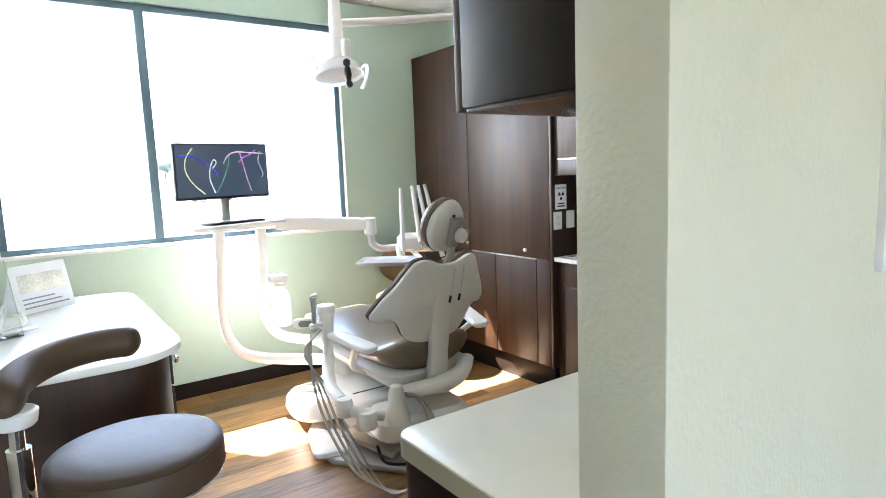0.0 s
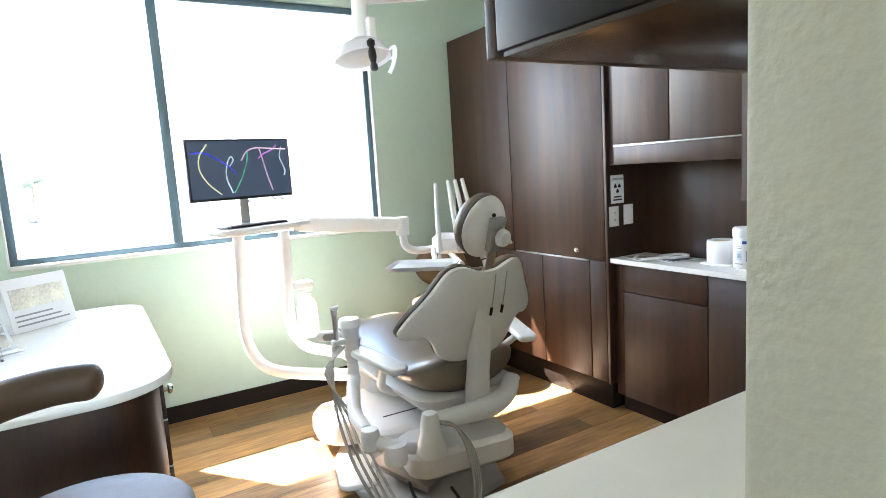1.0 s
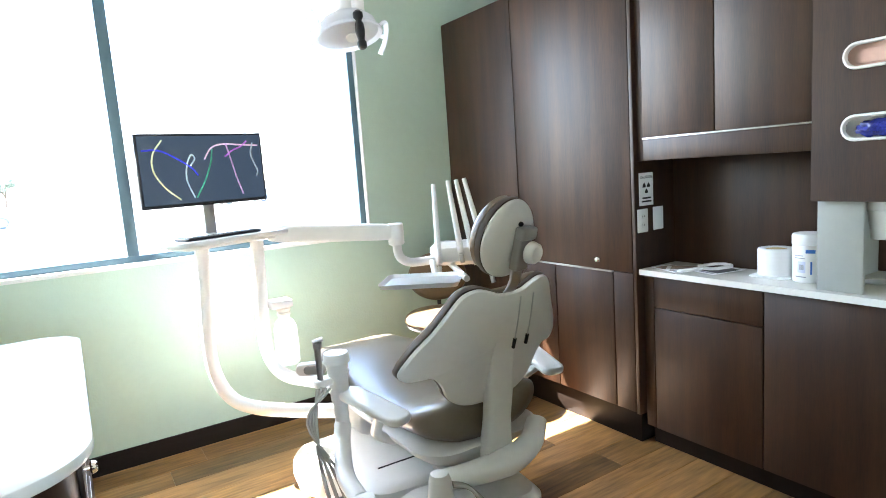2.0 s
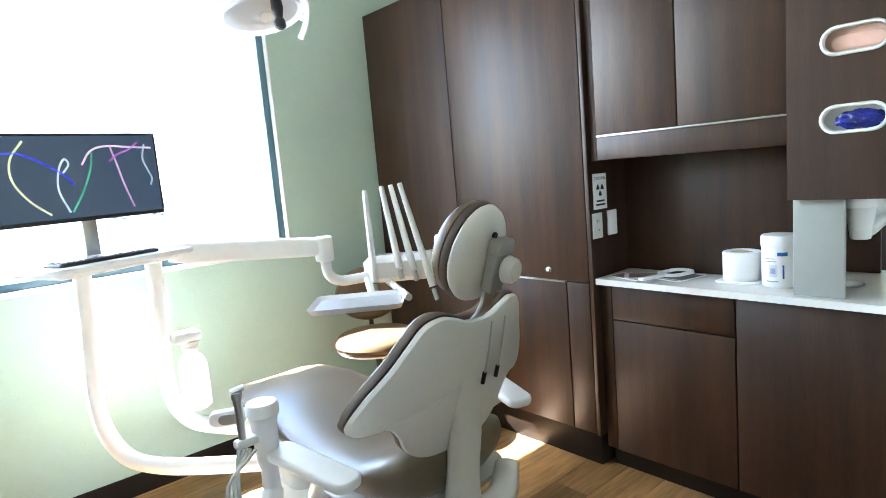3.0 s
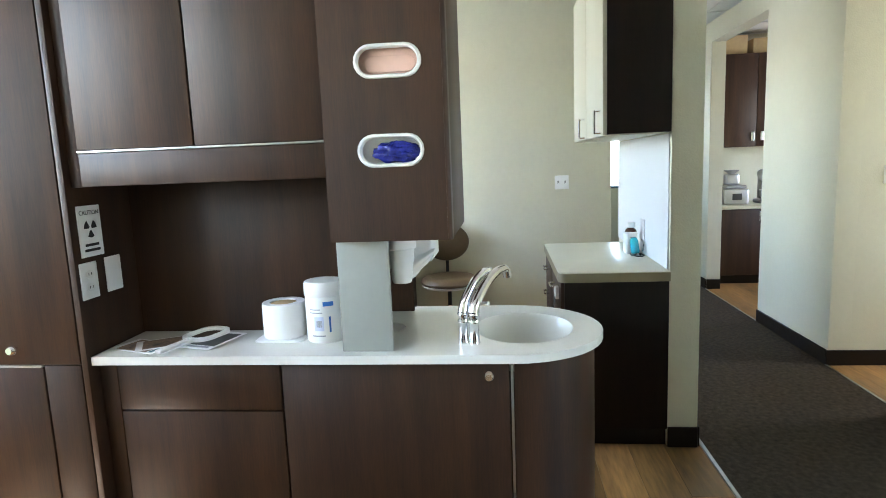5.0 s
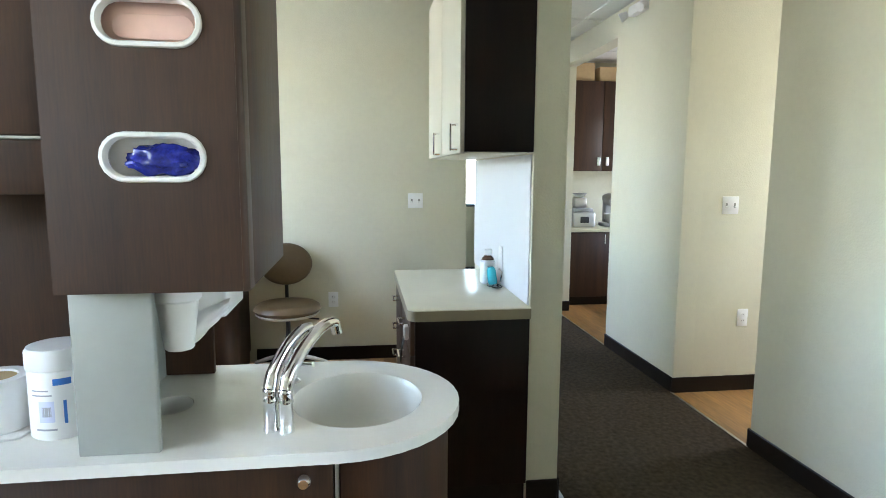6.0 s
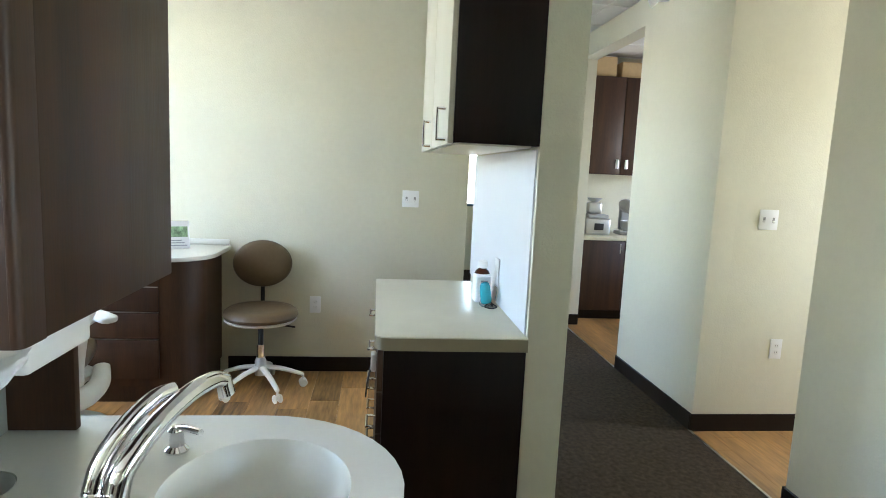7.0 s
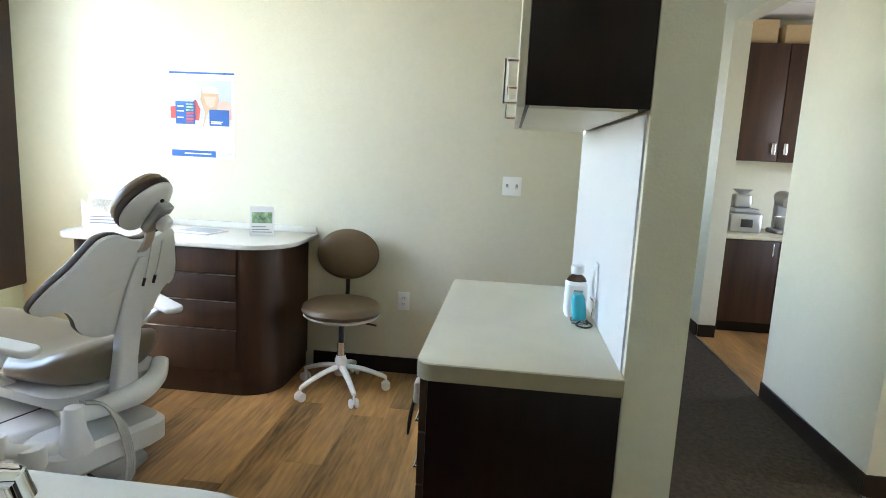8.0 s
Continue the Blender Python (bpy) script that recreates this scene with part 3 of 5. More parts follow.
# grey column, cup dispenser and towel dispenser under it
gc = thing("dispenser_enclosure", "plain grey panels between worktop and cabinet", "panel", (3.3, 2.09, TZ))
part("front_panel", rel(gc, rbox(3.318, 3.336, 2.034, 2.186, TZ, DZ0, 0.004, 3)), COLUMN, gc)
part("side_panel", rel(gc, rbox(3.3365, 3.790, 2.168, 2.186, TZ, DZ0, 0.003)), COLUMN, gc)
cupd = thing("cup_dispenser", "off-white cup dispenser with a stack of paper cups", "dispenser", (3.392, 2.010, DZ0))
part("collar", lathe([(0.046, 0), (0.046, -0.035), (0.041, -0.04)], 28), WHITEP, cupd)
part("cup", lathe([(0.040, -0.04), (0.040, -0.046), (0.029, -0.138), (0.026, -0.141), (0.02, -0.141)], 28), PLASTIC, cupd, "off-white paper cup")
tow = thing("towel_dispenser", "white towel dispenser with a paper towel hanging out", "dispenser", (3.48, 1.955, DZ0))
part("housing", rbox(-0.06, 0.12, -0.035, 0.055, -0.085, -0.0005, 0.008, 3), WHITEP, tow)
tw = []
ca, cb_, cc, cd = Vector((-0.066, 0.057, -0.084)), Vector((-0.066, -0.044, -0.042)), Vector((-0.085, -0.043, -0.062)), Vector((-0.095, 0.034, -0.142))
for j in range(9):
    # one corner of the sheet is drawn far down, the other stays near the slot
    tw.append([ca.lerp(cd, j / 8).lerp(cb_.lerp(cc, j / 8), i / 8) + Vector((0.004 * math.sin(2.4 * i / 8 + j), 0, 0.002 * math.sin(1.9 * i))) for i in range(9)])
tb = loft(tw, caps=False, closed=False)
bmesh.ops.solidify(tb, geom=tb.faces[:], thickness=0.0012)
part("paper_towel", tb, PAPER, tow, "creased white paper towel")

# faucet
fau = thing("faucet", "chrome faucet with two tall curved tubes", "faucet", (3.390, 1.799, TZ))
for dx, dy in ((0, 0), (0.012, 0.034)):
    part("base", put(lathe([(0.0172, 0), (0.0172, 0.005), (0.0158, 0.010), (0.0156, 0.062), (0.0168, 0.065), (0.0168, 0.070), (0.0158, 0.073), (0.0158, 0.084), (0.0168, 0.087), (0.0168, 0.092), (0.0150, 0.096)], 24), Matrix.Translation((dx, dy, 0))), CHROME, fau)
part("spout", tube([(0, 0, 0.095), (0.010, -0.008, 0.128), (0.052, -0.036, 0.172), (0.105, -0.066, 0.198), (0.150, -0.088, 0.202), (0.172, -0.099, 0.194)], lambda t: 0.0172 - 0.0045 * t, 16, 8), CHROME, fau)
part("spout_tip", cyl((0.170, -0.098, 0.200), (0.176, -0.103, 0.168), 0.0125, 0.0140, bev=0.002), CHROME, fau)
part("side_tube", tube([(0.012, 0.034, 0.095), (0.020, 0.026, 0.130), (0.045, 0.002, 0.175), (0.075, -0.026, 0.203), (0.098, -0.046, 0.208)], lambda t: 0.0160 - 0.006 * t, 14, 8), CHROME, fau)
tap = thing("soap_pump", "short chrome soap pump beside the basin", "pump", (3.705, 1.822, TZ))
part("base", lathe([(0.022, 0), (0.022, 0.004), (0.014, 0.012), (0.012, 0.035), (0.016, 0.042), (0.010, 0.05)], 20), CHROME, tap)
part("spout", tube([(0, 0, 0.045), (-0.02, -0.02, 0.055), (-0.055, -0.06, 0.062)], 0.006, 10), CHROME, tap)


# worktops with drawers and wall cabinets along the two partition walls
def worktop_unit(x0, x1, yb, yf, uy, ux0, ux1, uz, under, front, label):
    b = thing("drawer_cabinet", "espresso wood drawer cabinet with chrome handles", "cabinet", ((x0 + x1) / 2, (yb + yf) / 2, 0))
    yo = yf - 0.010
    # both carcasses take the darkened espresso, so their ends carry painted shade
    part("carcass", rel(b, rbox(x0 + 0.02, x1 - 0.005, yb + 0.002, yo - 0.02, 0.095, 0.845, 0.003)), SHADED_ESPRESSO, b)
    part("plinth", rel(b, rbox(x0 + 0.05, x1 - 0.02, yb + 0.002, yo - 0.07, 0, 0.095, 0.003)), DARKBASE, b)
    xm = (x0 + x1) / 2
    for a, c in ((x0 + 0.022, xm - 0.002), (xm + 0.002, x1 - 0.008)):
        for z0, z1 in ((0.10, 0.252), (0.257, 0.398), (0.403, 0.54), (0.545, 0.69), (0.695, 0.842)):
            d = part("drawer", rel(b, rbox(a, c, yo - 0.0195, yo, z0, z1, 0.002)), ESPRESSO, b)
            pull(d, Vector(((a + c) / 2, yo, z1 - 0.06)) - b.matrix_basis.translation, 0.10, (1, 0, 0), (0, 0.032, 0))
    t = thing("worktop", label, "worktop", ((x0 + x1) / 2, (yb + yf) / 2, 0.85))
    part("slab", rel(t, prism(rounded(x0, x1, yb + 0.002, yf, (0.02, 0.045, 0, 0)), 0.846, 0.893, 0.003)), LAMINATE, t)
    part("edge_band", rel(t, prism(rounded(x0 - 0.0015, x1 + 0.0015, yb + 0.003, yf + 0.0015, (0.021, 0.046, 0, 0)), 0.8455, 0.8885)), EDGE, t, "tan edge band")
    u = thing("wall_cabinet", "espresso wood wall cabinet with chrome handles on its doors", "cabinet", ((ux0 + ux1) / 2, (yb + uy) / 2, uz))
    part("carcass", rel(u, rbox(ux0, ux1, yb + 0.002, uy - 0.021, uz + 0.002, 2.39, 0.002)), SHADED_ESPRESSO, u)
    part("bottom_board", rel(u, rbox(ux0 + 0.002, ux1, yb + 0.03, uy - 0.03, uz - 0.005, uz + 0.0015, 0.001)), under, u, "glossy underside board")
    xm = (ux0 + ux1) / 2
    for a, c, hx in ((ux0 + 0.001, xm - 0.007, xm - 0.05), (xm + 0.007, ux1, xm + 0.05)):
        d = part("door", rel(u, rbox(a, c, uy - 0.0195, uy, uz - 0.003, 2.385, 0.002)), front, u)
        pull(d, Vector((a + 0.05, uy, uz + 0.062)) - u.matrix_basis.translation, 0.10, (0, 0, 1), (0, 0.03, 0))


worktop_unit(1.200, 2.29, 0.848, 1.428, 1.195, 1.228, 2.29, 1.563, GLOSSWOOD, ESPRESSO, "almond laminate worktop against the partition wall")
# pale underside here: the wall mirrored in dark gloss is painted as laminate
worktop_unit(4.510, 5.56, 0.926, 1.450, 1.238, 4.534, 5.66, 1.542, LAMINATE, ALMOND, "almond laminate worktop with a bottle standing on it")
solid("splash_panel", rbox(4.56, 5.796, 0.9265, 0.932, 0.894, 1.535, 0), WHITE_WALL, "white splash panel above the worktop", "panel", "structure")


# desks with rounded corners along the side walls
def desk(xw, xf, y0, y1, zt, near):
    """xw: the wall's face, xf: the front edge, y0 to y1 along the wall, zt: the top, near: the radius of the corner at y0."""
    s = 1 if xf > xw else -1
    d = thing("desk_cabinet", "espresso wood desk cabinet with drawers and a curved end", "desk", ((xw + xf) / 2, 3.2, 0))
    f = xf - s * 0.03

    def plan(back, front, a, b, r0, r1):
        return rounded(min(back, front), max(back, front), a, b, (r1, 0, 0, r0) if s > 0 else (0, r1, r0, 0), 12)
    g = xw + s * 0.001
    k = zt / 0.898
    part("carcass", rel(d, prism(plan(g, f - s * 0.012, y0 + 0.065, y1 - 0.03, near - 0.06, 0.20), 0.10 * k, zt - 0.030)), ESPRESSO, d)
    part("plinth", rel(d, prism(plan(g, f - s * 0.02, y0 + 0.075, y1 - 0.05, near - 0.06, 0.20), 0, 0.10 * k)), ESPRESSO, d)
    x0, x1 = sorted((f - s * 0.0125, f))
    ya, ym = y0 + near + 0.005, y0 + near + 0.575
    for a, b in ((ya, ym), (ym + 0.006, y1 - 0.24)):
        for z0, z1 in ((0.150, 0.392), (0.398, 0.558), (0.564, 0.712), (0.718, 0.862)) if a == ya else ((0.150, 0.862),):
            dr = part("drawer" if a == ya else "door", rel(d, rbox(x0, x1, a, b, z0 * k, z1 * k, 0.002)), ESPRESSO, d)
            if a == ya:
                # steel strip stands in for the highlight along the drawer's edge
                part("edge_strip", rel(d, rbox(x0 - 0.001, x1 + 0.001, a + 0.002, b - 0.002, z1 * k + 0.0005, z1 * k + 0.004, 0)), STEEL, dr, "thin bright edge strip")
    if s > 0:
        knob(d, Vector((f, y0 + near + 0.05, 0.80)) - d.matrix_basis.translation, (s, 0, 0))
    part("desktop", rel(d, prism(plan(g, xf, y0, y1, near, 0.16), zt - 0.028, zt, 0.005)), SOLID, d, "white laminate top with rounded corners")
    bx = sorted((xw + s * 0.0015, xw + s * 0.014))
    part("upstand", rel(d, rbox(bx[0], bx[1], y0 + 0.01, y1 - 0.01, zt + 0.0005, zt + 0.04, 0.003)), SOLID, d, "low white upstand against the wall")


DZ2 = 0.882
desk(0.095, 0.998, 2.42, 3.86, 0.898, 0.22)
desk(6.71, 6.09, 2.43, 3.80, DZ2, 0.27)


# ---- dental chairs ----
def shell(outline, centre, place, layers, n=72):
    """A dished sheet over a star-shaped outline; layers are (scale, depth) from the middle of one face over the edge to the middle of the other."""
    sm = smooth_path([(*p, 0) for p in outline] + [(*outline[0], 0)], 4)[:-1]
    cu, cv = centre
    rings = [[place(cu + (p.x - cu) * s, cv + (p.y - cv) * s, d) for p in sm] for s, d in layers]
    return loft(rings)


def mirrored(half):
    return half + [(-x, y) for x, y in half[::-1] if x > 1e-6]


BACK = [(0.0, 0.640), (0.09, 0.644), (0.15, 0.662), (0.19, 0.698), (0.212, 0.742), (0.24, 0.776), (0.275, 0.789), (0.31, 0.783), (0.340, 0.788), (0.353, 0.806), (0.348, 0.828), (0.312, 0.885), (0.262, 0.945), (0.222, 1.005),
        (0.185, 1.052), (0.135, 1.066), (0.085, 1.052), (0.05, 1.038), (0.0, 1.034)]


def back_at(u, z, d):
    return (0.012 + u, -0.235 - 0.36 * (z - 0.79) + 0.75 * u * u + 0.09 * u + d, z + 0.33 * d)


def head_at(u, z, d):
    return (-0.045 + u - 0.12 * d, -0.400 - 0.34 * (z - 1.235) + 0.6 * u * u + 0.14 * u + d, z - 0.036 + 0.30 * d)


def dental_chair(at, rz, drop=0.0, tip=0.0):
    c = thing("dental_chair", "light grey dental chair with taupe vinyl upholstery", "dental chair", at, rz, "dental chairs")
    # foot and lift
    foot = [(-0.49, 0.10), (-0.17, -0.235), (0.14, -0.115), (0.24, 0.30), (0.16, 0.82), (-0.34, 0.86), (-0.53, 0.44)]
    part("base_plate", prism(foot, 0, 0.035, 0.012, 2), CHAIRBASE, c, "grey floor plate")
    part("toe_foot", put(prism(rounded(-0.09, 0.09, -0.15, 0.15, 0.05), 0.0, 0.032, 0.012), pose(-0.46, 0.26, 0.006, 0, 0, -8)), PLASTIC, c)
    part("treadle", put(rbox(-0.055, 0.055, -0.16, 0.16, 0, 0.03, 0.008), pose(-0.28, 0.06, 0.055, 10, 0, 35)), STEEL, c, "shiny metal foot treadle")
    part("lift_column", loft([[(x, y, z) for x, y in rounded(-0.30 + k, 0.14 - k, 0.02 + k, 0.70 - k, 0.09)] for k, z in ((0, 0.035), (0.02, 0.12), (0.05, 0.26))]), PLASTIC, c)
    part("front_cover", loft([[(x, y, z) for x, y in rounded(-0.56 + k, 0.02 - k, 0.50 + k, 0.92 - k, 0.14, 10)] for k, z in ((0.02, 0.036), (0.0, 0.06), (0.004, 0.12), (0.016, 0.145), (0.04, 0.158))]), PLASTIC, c)
    first = len(c.children)
    part("lift_cover", loft([[(x, y, z) for x, y in rounded(-0.42 + k, 0.17 - k, 0.03 + k, 0.66 - k, 0.10)] for k, z in ((0.04, 0.225), (0.0, 0.240), (0.003, 0.270), (0.02, 0.284), (0.05, 0.288))]), PLASTIC, c)
    part("cover_joint", put(rbox(-0.20, 0.20, -0.004, 0.004, -0.002, 0.002, 0.001), pose(-0.125, 0.22, 0.2885, 0, 0, 6)), BLACK, c, "dark joint line across the cover")
    for sx in (-1, 1):
        part("undercarriage_strut", tube([(-0.02 + sx * 0.11, -0.02, 0.30), (0.0 + sx * 0.15, 0.10, 0.36), (0.01 + sx * 0.18, 0.24, 0.44)], 0.024, 10, flat=0.7), PLASTIC, c)
    part("rear_housing", loft([[(x, y, z) for x, y in rounded(-0.36 + k, 0.11 - k, -0.32 + k, -0.05 - k, 0.07)] for k, z in ((0.03, 0.20), (0.0, 0.225), (0.0, 0.30), (0.02, 0.322))]), PLASTIC, c)
    part("seat_frame", loft([[(x, y, z) for x, y in rounded(-0.25 + k, 0.27 - k, -0.17 + k, 0.92 - k, 0.12)] for k, z in ((0.17, 0.312), (0.10, 0.36), (0.015, 0.44), (0.0, 0.468), (0.01, 0.475))]), PLASTIC, c)
    part("rear_bracket", tube([(-0.26, -0.19, 0.40), (-0.16, -0.235, 0.415), (0.0, -0.245, 0.425), (0.11, -0.215, 0.45), (0.175, -0.165, 0.50)], lambda t: 0.055 - 0.018 * abs(2 * t - 1), 14, flat=0.8), PLASTIC, c)
    # seat
    rows = [(-0.172, 0.12, 0.535, 0.605), (-0.166, 0.17, 0.510, 0.625), (-0.148, 0.215, 0.485, 0.638), (-0.115, 0.243, 0.467, 0.642), (-0.06, 0.260, 0.455, 0.628), (0.02, 0.264, 0.452, 0.596), (0.12, 0.264, 0.45, 0.575),
            (0.25, 0.262, 0.452, 0.572), (0.5, 0.25, 0.46, 0.592), (0.75, 0.235, 0.475, 0.608), (0.95, 0.215, 0.475, 0.590), (1.06, 0.18, 0.47, 0.560), (1.09, 0.13, 0.475, 0.545)]
    rings = []
    for y, w, z0, z1 in rows:
        rings.append([(0.01 + w * math.copysign(abs(math.cos(a)) ** 0.82, math.cos(a)), y, (z0 + z1) / 2 + (z1 - z0) / 2 * math.copysign(abs(math.sin(a)) ** 0.92, math.sin(a)) + 0.030 * math.cos(a) ** 2)
                      for a in [2 * math.pi * k / 36 for k in range(36)]])
    part("seat", loft(rings), SEATVINYL, c, "pale taupe vinyl seat cushion")
    # backrest
    o = mirrored(BACK)
    b = part("backrest", shell(o, (0, 0.87), back_at, ((0.02, -0.006), (0.5, -0.005), (0.9, -0.003), (0.985, 0.004), (1.0, 0.014), (0.98, 0.022), (0.5, 0.022), (0.02, 0.022))), PLASTIC, c, "light grey moulded backrest shell")
    part("edge_trim", shell(o, (0, 0.87), back_at, ((0.9, 0.0225), (1.002, 0.0225), (1.010, 0.028), (1.010, 0.036), (0.9, 0.040))), PIPING, b, "brown edge trim")
    part("cushion", shell(o, (0, 0.87), back_at, ((0.02, 0.0405), (0.9, 0.0405), (0.965, 0.044), (0.965, 0.056), (0.91, 0.074), (0.6, 0.086), (0.02, 0.086))), UPHOL, b, "taupe vinyl back cushion")
    # spine
    sp = []
    for z, w, y0, y1 in ((0.40, 0.085, -0.215, -0.15), (0.47, 0.078, -0.215, -0.15), (0.56, 0.070, -0.225, -0.165), (0.66, 0.075, -0.240, -0.185), (0.76, 0.075, -0.249, -0.22), (0.87, 0.066, -0.277, -0.258), (0.95, 0.05, -0.301, -0.285), (1.00, 0.03, -0.3165, -0.30)):
        sp.append([(0.012 + x, y, z) for x, y in rounded(-0.68 * w, 0.68 * w, y0, y1, min(0.018, (y1 - y0) * 0.45), 3)])
    part("spine", loft(sp), PLASTIC, c)
    for k, u in enumerate((0.022, 0.084)):
        s = part("strap", tube([back_at(u, 1.03, -0.014), back_at(u, 0.95, -0.022), back_at(u, 0.885, -0.024)], 0.0022, 6, 3), SATIN, b)
        part("strap_end", tube([back_at(u, 0.885, -0.024), back_at(u, 0.852, -0.024)], 0.006, 8, 2), BLACK, s)
    # headrest
    oh = [(0.107 * math.cos(t) * (1 - 0.08 * math.sin(t)), 1.232 + 0.118 * math.sin(t)) for t in [2 * math.pi * k / 20 for k in range(20)]]
    h = part("headrest", shell(oh, (0, 1.232), head_at, ((0.02, -0.016), (0.5, -0.014), (0.85, -0.006), (0.97, 0.002), (1.0, 0.010), (0.97, 0.016), (0.5, 0.016), (0.02, 0.016))), PLASTIC, c, "light grey oval headrest shell")
    part("edge_trim", shell(oh, (0, 1.232), head_at, ((0.85, 0.0165), (1.0, 0.0165), (1.02, 0.022), (1.02, 0.034), (0.85, 0.038))), PIPING, h, "brown edge trim")
    part("cushion", shell(oh, (0, 1.232), head_at, ((0.02, 0.0385), (0.85, 0.0385), (0.97, 0.042), (0.97, 0.058), (0.85, 0.075), (0.4, 0.082), (0.02, 0.082))), UPHOL, h, "taupe vinyl headrest cushion")
    part("stem", loft([[(cx + x, y, z) for x, y in rounded(-0.019, 0.019, y0 - 0.007, y0 + 0.007, 0.003, 2)] for cx, z, y0 in ((-0.026, 1.15, -0.402), (-0.022, 1.11, -0.388), (-0.012, 1.07, -0.365), (-0.004, 1.04, -0.338), (0.0, 1.02, -0.312))]), SATIN, c, "flat metal headrest stem")
    br = part("bracket", join(put(rbox(-0.027, 0.027, -0.016, 0.016, -0.075, 0.058, 0.007, 3), pose(-0.030, -0.426, 1.178, 17, 0, 8)), put(rbox(-0.032, 0.032, -0.020, 0.012, 0.022, 0.060, 0.008, 3), pose(-0.028, -0.430, 1.178, 17, 0, 8))), CHAIRBASE, h)
    part("lock_knob", cyl((-0.016, -0.440, 1.160), (-0.010, -0.470, 1.153), 0.034, 0.031, bev=0.006), PLASTIC, br)
    part("release_button", cyl((-0.036, -0.418, 1.246), (-0.034, -0.436, 1.242), 0.0075, seg=12), BLACK, h)
    # armrests
    for s in (-1, 1):
        a = part("armrest", put(prism(rounded(-0.046, 0.046, -0.155, 0.155, (0.04, 0.04, 0.036, 0.036), 8), -0.014, 0.016, 0.011, 3), pose(0.01 + s * 0.365, 0.0, 0.668, 7, 0, -s * 14)), PLASTIC, c)
        part("support", tube([(0.01 + s * 0.36, -0.05, 0.662), (0.01 + s * 0.335, 0.04, 0.59), (0.01 + s * 0.30, 0.13, 0.50), (0.01 + s * 0.22, 0.16, 0.44)], 0.021, 12, flat=0.8), PLASTIC, a)
    # assistant's post, its arm and hoses
    p = part("assistant_post", put(lathe([(0.020, 0.54), (0.026, 0.56), (0.024, 0.64), (0.031, 0.665), (0.033, 0.70), (0.036, 0.775), (0.041, 0.795), (0.046, 0.80), (0.046, 0.822), (0.041, 0.834), (0.01, 0.838)], 24), Matrix.Translation((-0.47, 0.09, 0))), PLASTIC, c)
    part("syringe", join(cyl((-0.535, 0.075, 0.72), (-0.535, 0.075, 0.865), 0.010, 0.012, 14), cyl((-0.535, 0.075, 0.865), (-0.535, 0.075, 0.885), 0.015, seg=14, bev=0.002), cyl((-0.55, 0.075, 0.888), (-0.515, 0.072, 0.895), 0.008, seg=12)), STEEL, p, "steel air-water syringe")
    part("holder", put(rbox(-0.05, 0.05, -0.016, 0.016, -0.014, 0.014, 0.01), pose(-0.51, 0.08, 0.74, 0, 0, 10)), PLASTIC, p)
    part("lower_arm", tube([(-0.47, 0.09, 0.55), (-0.49, 0.04, 0.50), (-0.52, -0.10, 0.455), (-0.51, -0.22, 0.43)], 0.030, 14), PLASTIC, c)
    part("joint", put(lathe([(0.034, 0.37), (0.038, 0.38), (0.038, 0.43), (0.033, 0.45), (0.01, 0.455)], 24), Matrix.Translation((-0.505, -0.245, 0))), PLASTIC, c)
    part("elbow", tube([(-0.50, -0.25, 0.40), (-0.43, -0.285, 0.375), (-0.34, -0.29, 0.35)], 0.026, 14), PLASTIC, c)
    part("joint", put(lathe([(0.044, 0.31), (0.048, 0.32), (0.048, 0.375), (0.044, 0.388), (0.01, 0.392)], 24), Matrix.Translation((-0.42, -0.29, 0))), PLASTIC, c)
    part("hose_tower", put(lathe([(0.062, 0.30), (0.060, 0.33), (0.042, 0.39), (0.036, 0.45), (0.028, 0.472), (0.01, 0.478)], 24), Matrix.Translation((-0.265, -0.275, 0))), PLASTIC, c)
    for k in range(4):
        e, z = 0.027 * k, 0.030 * k
        part("hose", tube([(-0.548 + 0.012 * k, 0.072 - 0.012 * k, 0.73), (-0.570 - 0.010 * k, 0.045, 0.62), (-0.580 + e * 0.7, -0.035 - e * 0.4, 0.46), (-0.545 + e, -0.14, 0.27), (-0.46 + e, -0.26 - e, 0.10 - z * 0.4), (-0.31, -0.36 - e, 0.028 + z * 0.5),
                           (-0.20 + e * 0.4, -0.40 - e * 0.5, 0.06 + z), (-0.135 + e * 0.35, -0.385, 0.19), (-0.14 + e * 0.3, -0.345, 0.34), (-0.17, -0.31 + 0.01 * k, 0.425), (-0.225, -0.285 + 0.012 * k, 0.445)], 0.0066 - 0.0005 * k, 10, 5), HOSE, c)
    part("cable", tube([(-0.36, -0.24, 0.21), (-0.33, -0.26, 0.13), (-0.22, -0.28, 0.10), (-0.14, -0.24, 0.06), (-0.12, -0.10, 0.05)], 0.007, 8), BLACK, c)
    for ob in c.children[first:]:
        if not ob.name.startswith(("hose", "cable")) or ob.name.startswith("hose_tower"):
            ob.location.z = -drop
    # the headrest tips back on its bracket
    pivot = Matrix.Translation((-0.028, -0.415, 1.165))
    h.matrix_basis = h.matrix_basis @ pivot @ pose(0, 0, 0, tip, 0, 0) @ pivot.inverted()
    swing = Matrix.Translation((0.04, -0.008, 0.0)) @ pose(0, 0, 0, 0, 0, -8)
    for ob in c.children:
        if ob.name.split(".")[0] not in ("seat", "seat_frame", "backrest", "spine", "headrest", "stem", "armrest"):
            ob.matrix_basis = swing @ ob.matrix_basis
    return c


dental_chair((2.152, 2.860, 0), 0, -0.022)
dental_chair((5.27, 2.945, 0), -14, 0.03, 23)

